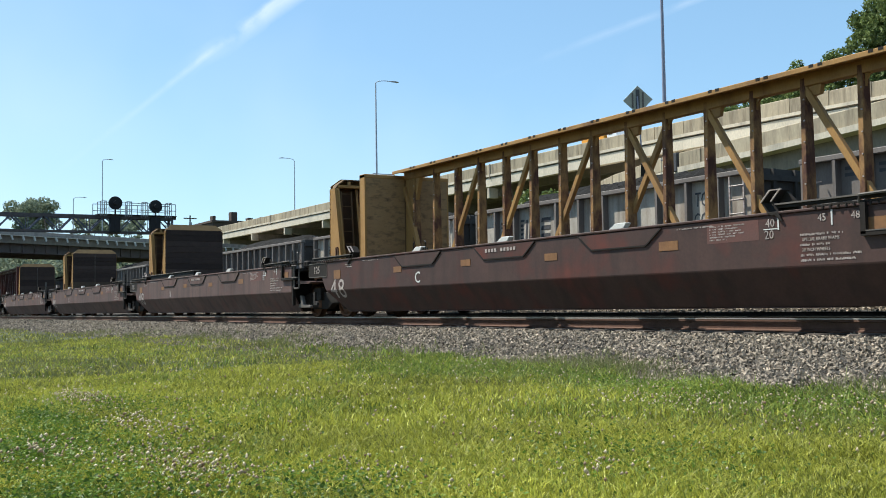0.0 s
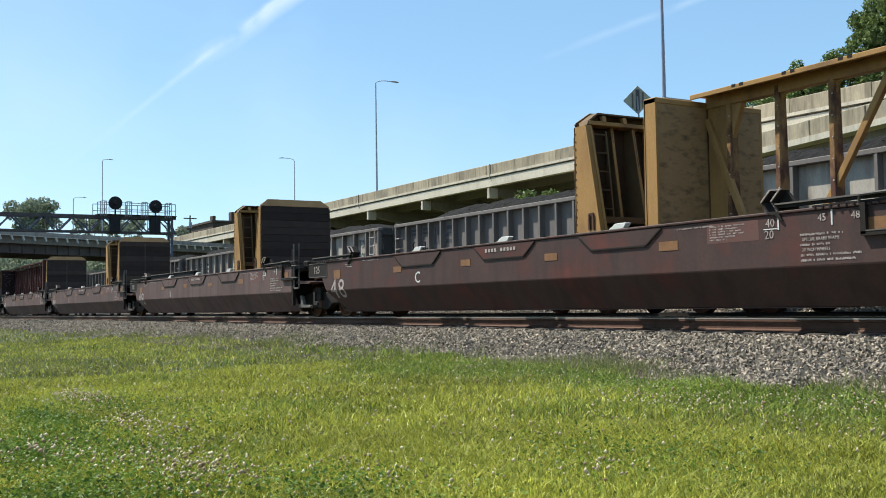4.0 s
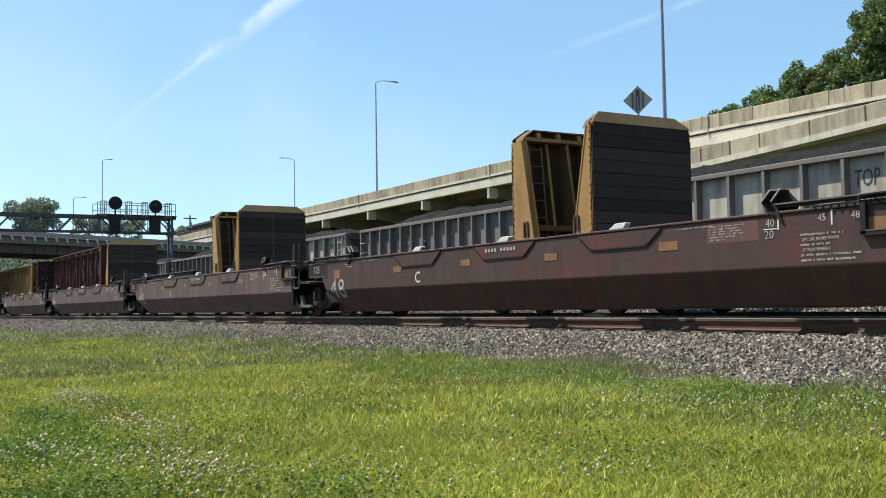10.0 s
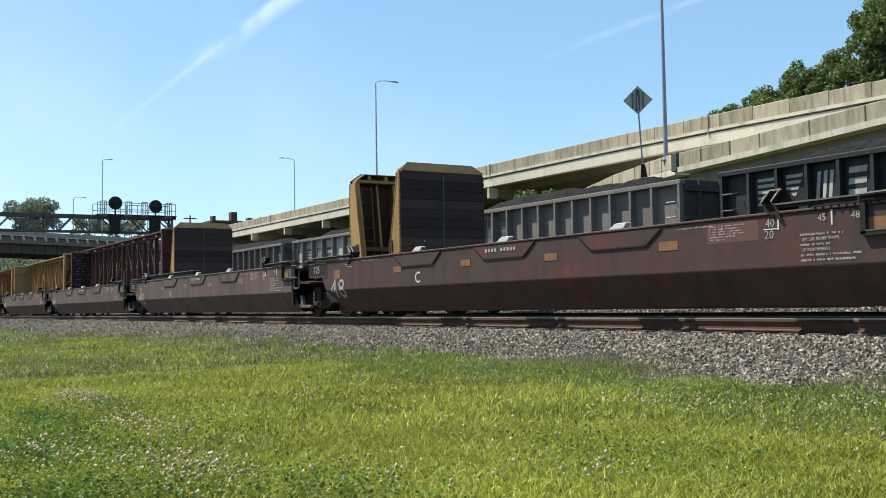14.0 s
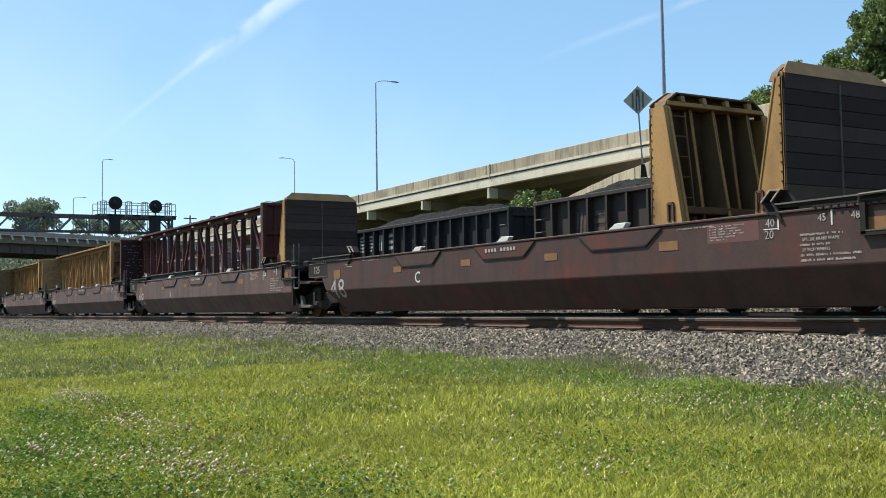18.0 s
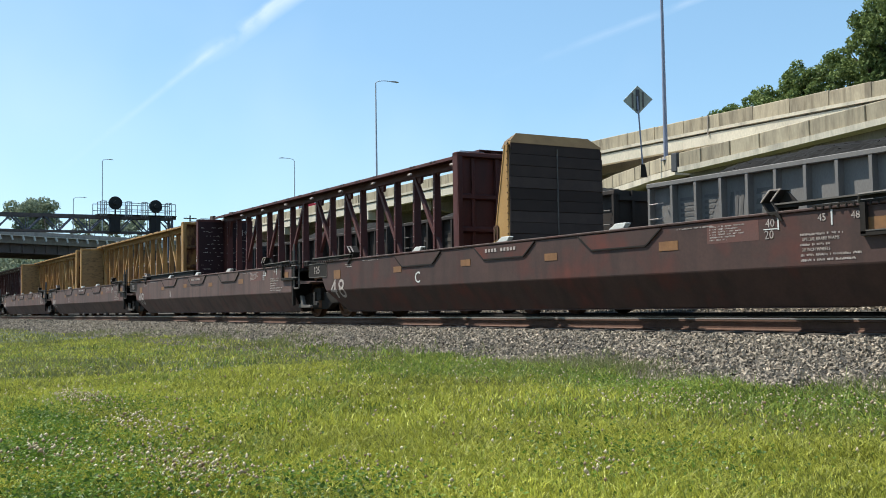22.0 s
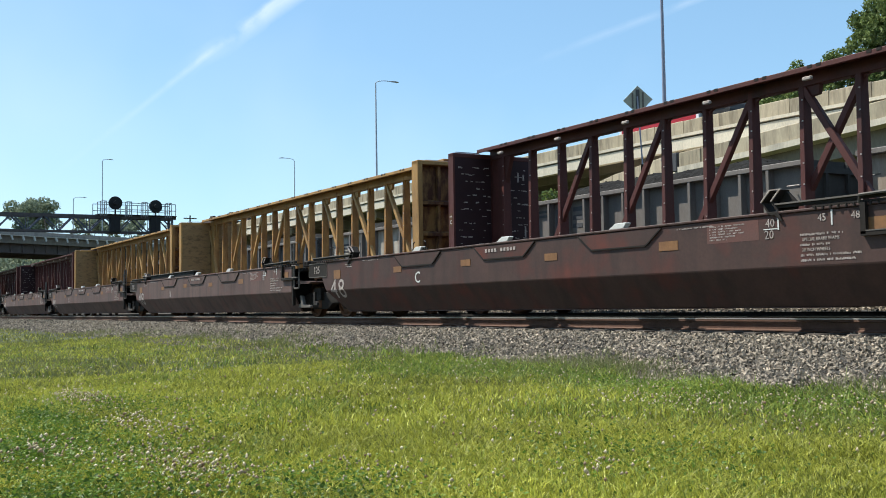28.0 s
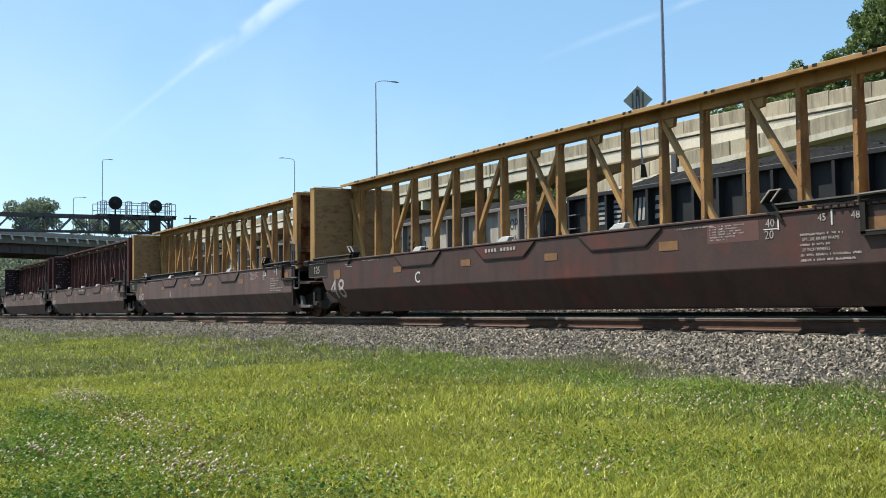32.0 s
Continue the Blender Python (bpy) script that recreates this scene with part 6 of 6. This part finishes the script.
def build_bank():
    v, f = [], []
    nx, ny = 30, 24
    for j in range(ny + 1):
        for i in range(nx + 1):
            x, y = -420 + 255 * i / nx, -10 + 130 * j / ny
            rise = max(0, min(1, (-165 - x) / 70))
            v.append((x, y, 0.1 + 14 * rise * rise * (3 - 2 * rise) * (1 - 0.25 * j / ny) + 1.6 * rise * noise.noise((x * 0.05, y * 0.05, 5))))
    for j in range(ny):
        for i in range(nx):
            a = j * (nx + 1) + i
            f.append((a, a + 1, a + nx + 2, a + nx + 1))
    solid("bank", Shape().poly(v, f), mat("bank_undergrowth", (0.03, 0.055, 0.014), (0.06, 0.085, 0.022), 0.95, 0, 0.5, 3, 1.0, 0.7), "bushy green bank where the tracks curve away", "bank", kind="structure", smooth=True)


def build_far_building():
    b = thing("brick_building", pose(-262, 92, 0), "far dark brick mill building with chimneys behind the viaduct", "building")
    part("wall", Shape().box(-14, 16, -12, 12, 0, 22.2), BRICK, b)
    part("roof", Shape().box(-14.4, 16.4, -12.4, 12.4, 22.2, 22.7), BRICK, b)
    for y, h, w in ((-11.5, 23.8, 0.4), (-6.4, 24.9, 0.75), (-2.2, 23.6, 0.6), (1.2, 23.9, 0.6), (4.5, 24.0, 0.8), (8.0, 23.8, 0.6)):
        part("chimney", Shape().box(13.5, 15.5, y - w, y + w, 22.6, h), BRICK, b)
    for y in range(-10, 11, 3):
        w = part("window", Shape().box(16.0, 16.05, y - 0.7, y + 0.7, 18.0, 20.4), GLASS, b)
        part("sill", Shape().box(16.0, 16.15, y - 0.8, y + 0.8, 17.8, 18.0), CONCRETE, w)
    return b


build_ground()
build_ballast()
build_track(YW, "track_1", -420, 60, True, RAILRUST, RAILTOP)
# dark rail colour stands for the shade under the passing cars
build_track(YC, "track_2", -420, 60, False, CASTINGSHADE, CASTINGSHADE)
build_track(YG, "track_3", -420, 60, False, CASTINGSHADE, RAILTOP)
build_viaduct()
build_ramp()
build_overpass()
build_gantry()
build_sign()
build_lamp_post(-45.0, 41.5, 9.2, 21.0, 2.2, "tall dark steel lamp post rising beside the ramp", POLEBLUE)
build_lamp_post(-101.0, 51.2, 13.3, 25.5, 2.0, "grey steel lamp post with a curved arm on the viaduct", PALEPOLE, 0.12)
build_lamp_post(-150.5, 62.0, 12.3, 23.9, -1.8, "grey steel lamp post with a curved arm on the viaduct", PALEPOLE, 0.1)
build_lamp_post(-200.0, 43.8, 0.17, 29.2, 1.2, "grey steel lamp post with a curved arm far along the road", PALEPOLE)
build_lamp_post(-230.0, 44.4, 0.17, 25.0, 2.0, "grey steel lamp post with a curved arm far along the road", PALEPOLE)
build_hill()
build_bank()
build_far_building()

# ---------------------------------------------------------------- standing train
UNIT = 17.6
XU = -15.15
first = build_well_unit(pose(XU, YW, RAIL), "empty brown and black steel well car standing on the track")
second = build_well_unit(pose(XU - UNIT, YW, RAIL), "empty dusty brown steel well car coupled in a row", "", DUSTYBROWN)
for k in (2, 3, 4, 5):
    copy_thing(second, pose(XU - UNIT * k, YW, RAIL))
copy_thing(second, pose(XU + UNIT, YW, RAIL))
def build_channel():
    s = thing("steel_channel", pose(-37.4, 10.6, RAIL + 1.335), "long dark steel channel resting on a well car", "steel beam")
    part("web", Shape().box(-3.6, 2.9, -0.06, 0.1, 0.0, 0.2), BLACKSTEEL, s, bevel=0.01)
    part("top_flange", Shape().box(-3.65, 2.95, -0.1, 0.14, 0.2, 0.225), DUSTY, s, "worn top flange", bevel=0.006)


build_channel()
truck = build_artic_truck(pose(XU - UNIT / 2, YW, RAIL))
for k in (-1, 1, 2, 3, 4, 5):
    copy_thing(truck, pose(XU - UNIT * (k + 0.5), YW, RAIL))

# ---------------------------------------------------------------- passing trains
LUMBER, COALTRAIN = [], []


def lumber(ob, c):
    ob.matrix_basis = pose(c, YC, RAIL)
    LUMBER.append((ob, c))


HALF_F, HALF_C = 9.93, 11.43
lumber(build_bulkhead_flat(HALF_F, "dark", TAN, "empty tan bulkhead flat car with black timber bulkheads"), -41.88)
lumber(build_bulkhead_flat(HALF_F, "half", TAN, "empty tan bulkhead flat car with half-blackened bulkheads"), -64.84)
lumber(build_bulkhead_flat(HALF_F, "dark", YELLOW, "empty yellow bulkhead flat car with black timber bulkheads"), -88.15)
yellow_cb = build_centrebeam(HALF_C, YELLOW, PLY, "empty weathered yellow centrebeam lumber car", False, RUSTYELLOW, RUSTTAN)
lumber(yellow_cb, -137.17)
lumber(copy_thing(yellow_cb, pose(0, 0, 0)), -161.9)
lumber(build_centrebeam(HALF_C, TAN, PLY, "empty rusty tan centrebeam lumber car", False, RUSTTAN, DIRTYTAN), -17.8)
red_cb = build_centrebeam(HALF_C, MAROON, MAROONSHADE, "empty weathered maroon centrebeam lumber car", True)
lumber(red_cb, -112.4)
lumber(copy_thing(red_cb, pose(0, 0, 0)), -187.0)
lumber(copy_thing(red_cb, pose(0, 0, 0)), -212.1)

GONS = {
    "light": build_gondola(LTGREY, "faded light grey coal gondola heaped with coal", "light"),
    "plain": build_gondola(MDGREY, "dull dark grey coal gondola heaped with coal", "plain"),
    "black": build_gondola(BLACKCAR, "black coal gondola with white emblem, heaped with coal", "black"),
    "brown": build_gondola(BROWNCAR, "sooty brown coal gondola with a ghosted emblem, heaped with coal", "brown"),
    "grey": build_gondola(mat("faded_mid_grey_paint", (0.19, 0.178, 0.167), (0.14, 0.13, 0.121), 0.7, 0, 1.4, 50, 0.1, 0.3, (0.1, 0.09, 0.085), 0.5, 1.1, 4.0),
                          "grey coal gondola with a dark emblem, heaped with coal", "grey"),
}
# kinds in order along the coal train, from its head
ORDER = ["plain", "light", "plain", "grey", "light", "plain", "light", "light", "plain",
         "light", "plain", "light", "plain", "black", "brown", "brown", "grey", "light", "plain", "light", "black", "grey"]
used = set()
for i, kind in enumerate(ORDER):
    g = -2.5 + 14.63 * (i - 9) + 6.58
    ob = GONS[kind] if kind not in used else copy_thing(GONS[kind], pose(0, 0, 0))
    used.add(kind)
    ob.matrix_basis = pose(g, YG, RAIL)
    COALTRAIN.append((ob, g))

# ---------------------------------------------------------------- highway traffic
ROAD = 12.42


def build_vehicle(name, label, category, length, height, body_m, cab_m, stripe_m=None, cab_len=2.2, width=2.5, box=True, band=(1.4, 2.1)):
    v = thing(name, pose(0, 53, ROAD), label, category)
    L = length / 2
    ct = min(2.75, height - 0.15)
    if box:
        part("cargo_box", Shape().box(-L, L - cab_len - 0.2, -width / 2, width / 2, 0.95, height), body_m, v, bevel=0.04)
        cab = Shape().prism([(L - cab_len, 0.5), (L, 0.5), (L, 1.35), (L - 0.35, ct - 0.25), (L - 0.7, ct), (L - cab_len, ct)], 1, -width / 2 + 0.1, width / 2 - 0.1)
        part("cab", cab, cab_m, v, bevel=0.06)
        for sy in (-1, 1):
            y0, y1 = sorted((sy * (width / 2 - 0.1), sy * (width / 2 - 0.085)))
            part("side_window", Shape().prism([(L - cab_len + 0.3, 1.5), (L - 0.5, 1.5), (L - 0.75, ct - 0.3), (L - cab_len + 0.3, ct - 0.3)], 1, y0, y1), GLASS, v)
            if stripe_m:
                y0, y1 = sorted((sy * (width / 2), sy * (width / 2 + 0.012)))
                part("side_band", Shape().box(-L + 0.3, L - cab_len - 0.5, y0, y1, *band), stripe_m, v, "coloured band")
        part("chassis", Shape().box(-L + 0.2, L - 0.3, -0.5, 0.5, 0.55, 0.95), BLACKSTEEL, v)
        wx = (-L + 1.2, -L + 2.4, L - 1.3)
    else:
        prof = [(-L, 0.35), (L, 0.35), (L, 0.8), (L - 0.9, 0.95), (L - 1.5, height), (-L + 0.5, height), (-L, 1.0)]
        part("body", Shape().prism(prof, 1, -width / 2, width / 2), body_m, v, bevel=0.08)
        for sy in (-1, 1):
            y0, y1 = sorted((sy * width / 2, sy * (width / 2 + 0.01)))
            part("side_window", Shape().prism([(-L + 0.45, 1.0), (L - 1.1, 1.0), (L - 1.6, height - 0.1), (-L + 0.7, height - 0.1)], 1, y0, y1), GLASS, v)
        wx = (-L + 0.85, L - 0.9)
    r = 0.5 if box else 0.34
    for x in wx:
        for sy in (-1, 1):
            part("wheel", Shape().disc((x, sy * (width / 2 - 0.2), r), (0, sy, 0), [(-0.12, r * 0.9), (-0.1, r), (0.1, r), (0.14, r * 0.85), (0.1, r * 0.5), (0.1, 0.05)], 18), BLACKSTEEL, v)
    return v


VORANGE = mat("orange_truck_paint", (0.75, 0.33, 0.04), (0.7, 0.3, 0.04), 0.35, 0, 2, 40, 0.02, 0.3)
VPURPLE = mat("violet_truck_band", (0.13, 0.11, 0.45), (0.11, 0.1, 0.4), 0.35, 0, 2, 40, 0.02, 0.3)
VRED = mat("red_truck_paint", (0.4, 0.02, 0.03), (0.35, 0.02, 0.03), 0.35, 0, 2, 40, 0.02, 0.3)
VWHITE = mat("white_truck_paint", (0.75, 0.75, 0.74), (0.7, 0.7, 0.69), 0.35, 0, 2, 40, 0.02, 0.3)
TRAFFIC = []


def drive(ob, y, x0, t0, v):
    """Drives along the viaduct at a steady pace, at x0 at time t0."""
    ob.matrix_basis = pose(x0, y, ROAD)
    TRAFFIC.append((ob, y, x0, t0, v))


drive(build_vehicle("box_truck", "small orange box truck with a violet side band", "truck", 4.2, 2.2, VORANGE, VWHITE, VPURPLE, cab_len=1.2, band=(1.83, 2.12)), 52.5, -63.1, 0.0, 19.2)
drive(build_vehicle("box_truck", "long white truck with red lower sides and a dark cab", "truck", 11.2, 2.25, VWHITE, BLACKCAR, VRED, cab_len=2.6, band=(1.0, 1.85)), 52.5, -55.0, 28.0, 27.0)
drive(build_vehicle("passenger_car", "red passenger car on the viaduct", "car", 4.4, 1.85, VRED, None, width=1.8, box=False), 52.5, -60.6, 25.0, 20.5)

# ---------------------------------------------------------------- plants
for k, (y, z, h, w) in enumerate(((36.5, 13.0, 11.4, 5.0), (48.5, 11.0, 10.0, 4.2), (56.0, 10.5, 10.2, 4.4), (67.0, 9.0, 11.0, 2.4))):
    build_tree(-232, y, z, h, w, 4 + k, "green tree with haze-paled leaves beyond the road bridge", 0.3, FARLEAVES, n_clumps=60, density=80, low=0.1)
rnd = random.Random(8)
for k, (x, y, top) in enumerate(((-79.6, 81, 24.1), (-76.8, 81, 24.6), (-73.6, 81, 25.9), (-71, 80, 26.0), (-68.8, 81, 26.6), (-65.9, 80, 27.2), (-62.8, 81, 27.5), (-59.6, 80, 29.9), (-58.2, 81, 31.4), (-55.5, 81, 33.0), (-52, 80, 33.5),
                                  (-69, 88, 25.0), (-63, 88, 27.4), (-57, 89, 31.6))):
    build_tree(x, y, top - 18.3, 14.5, 2.9 + rnd.uniform(-0.3, 0.7), 40 + k, "dense dark green tree on the hillside", 0.15, n_clumps=76, density=300)
build_tree(-44.8, 32.0, 0.1, 6.9, 1.9, 90, "pale green roadside shrub under the viaduct", 0.1, LEAVES2, 50, 420)
build_grass()
build_bushes()
build_clover()
build_clover_leaves()
build_utility_pole(-205, 62.0, 19.9)


def motions():
    """Both trains gather speed slowly, in opposite directions."""
    times = [2.0 * i for i in range(17)]
    for ob, c in LUMBER:
        walk(ob, [(t, pose(c + 3.31 * t + 0.006 * t * t + 0.000103 * t ** 3, YC, RAIL)) for t in times])
    for ob, y, x0, t0, v in TRAFFIC:
        walk(ob, [(t, pose(x0 + v * (t - t0), y, ROAD)) for t in (0.0, 16.0, 32.0)])
    for ob, g in COALTRAIN:
        walk(ob, [(t, pose(g - 5.15 * t - 0.0175 * t * t - 0.0048 * max(0.0, t - 14.0) ** 2 - 0.54 * (1 - math.exp(-max(0.0, t - 6.0) / 12.0)), YG, RAIL)) for t in times])


motions()
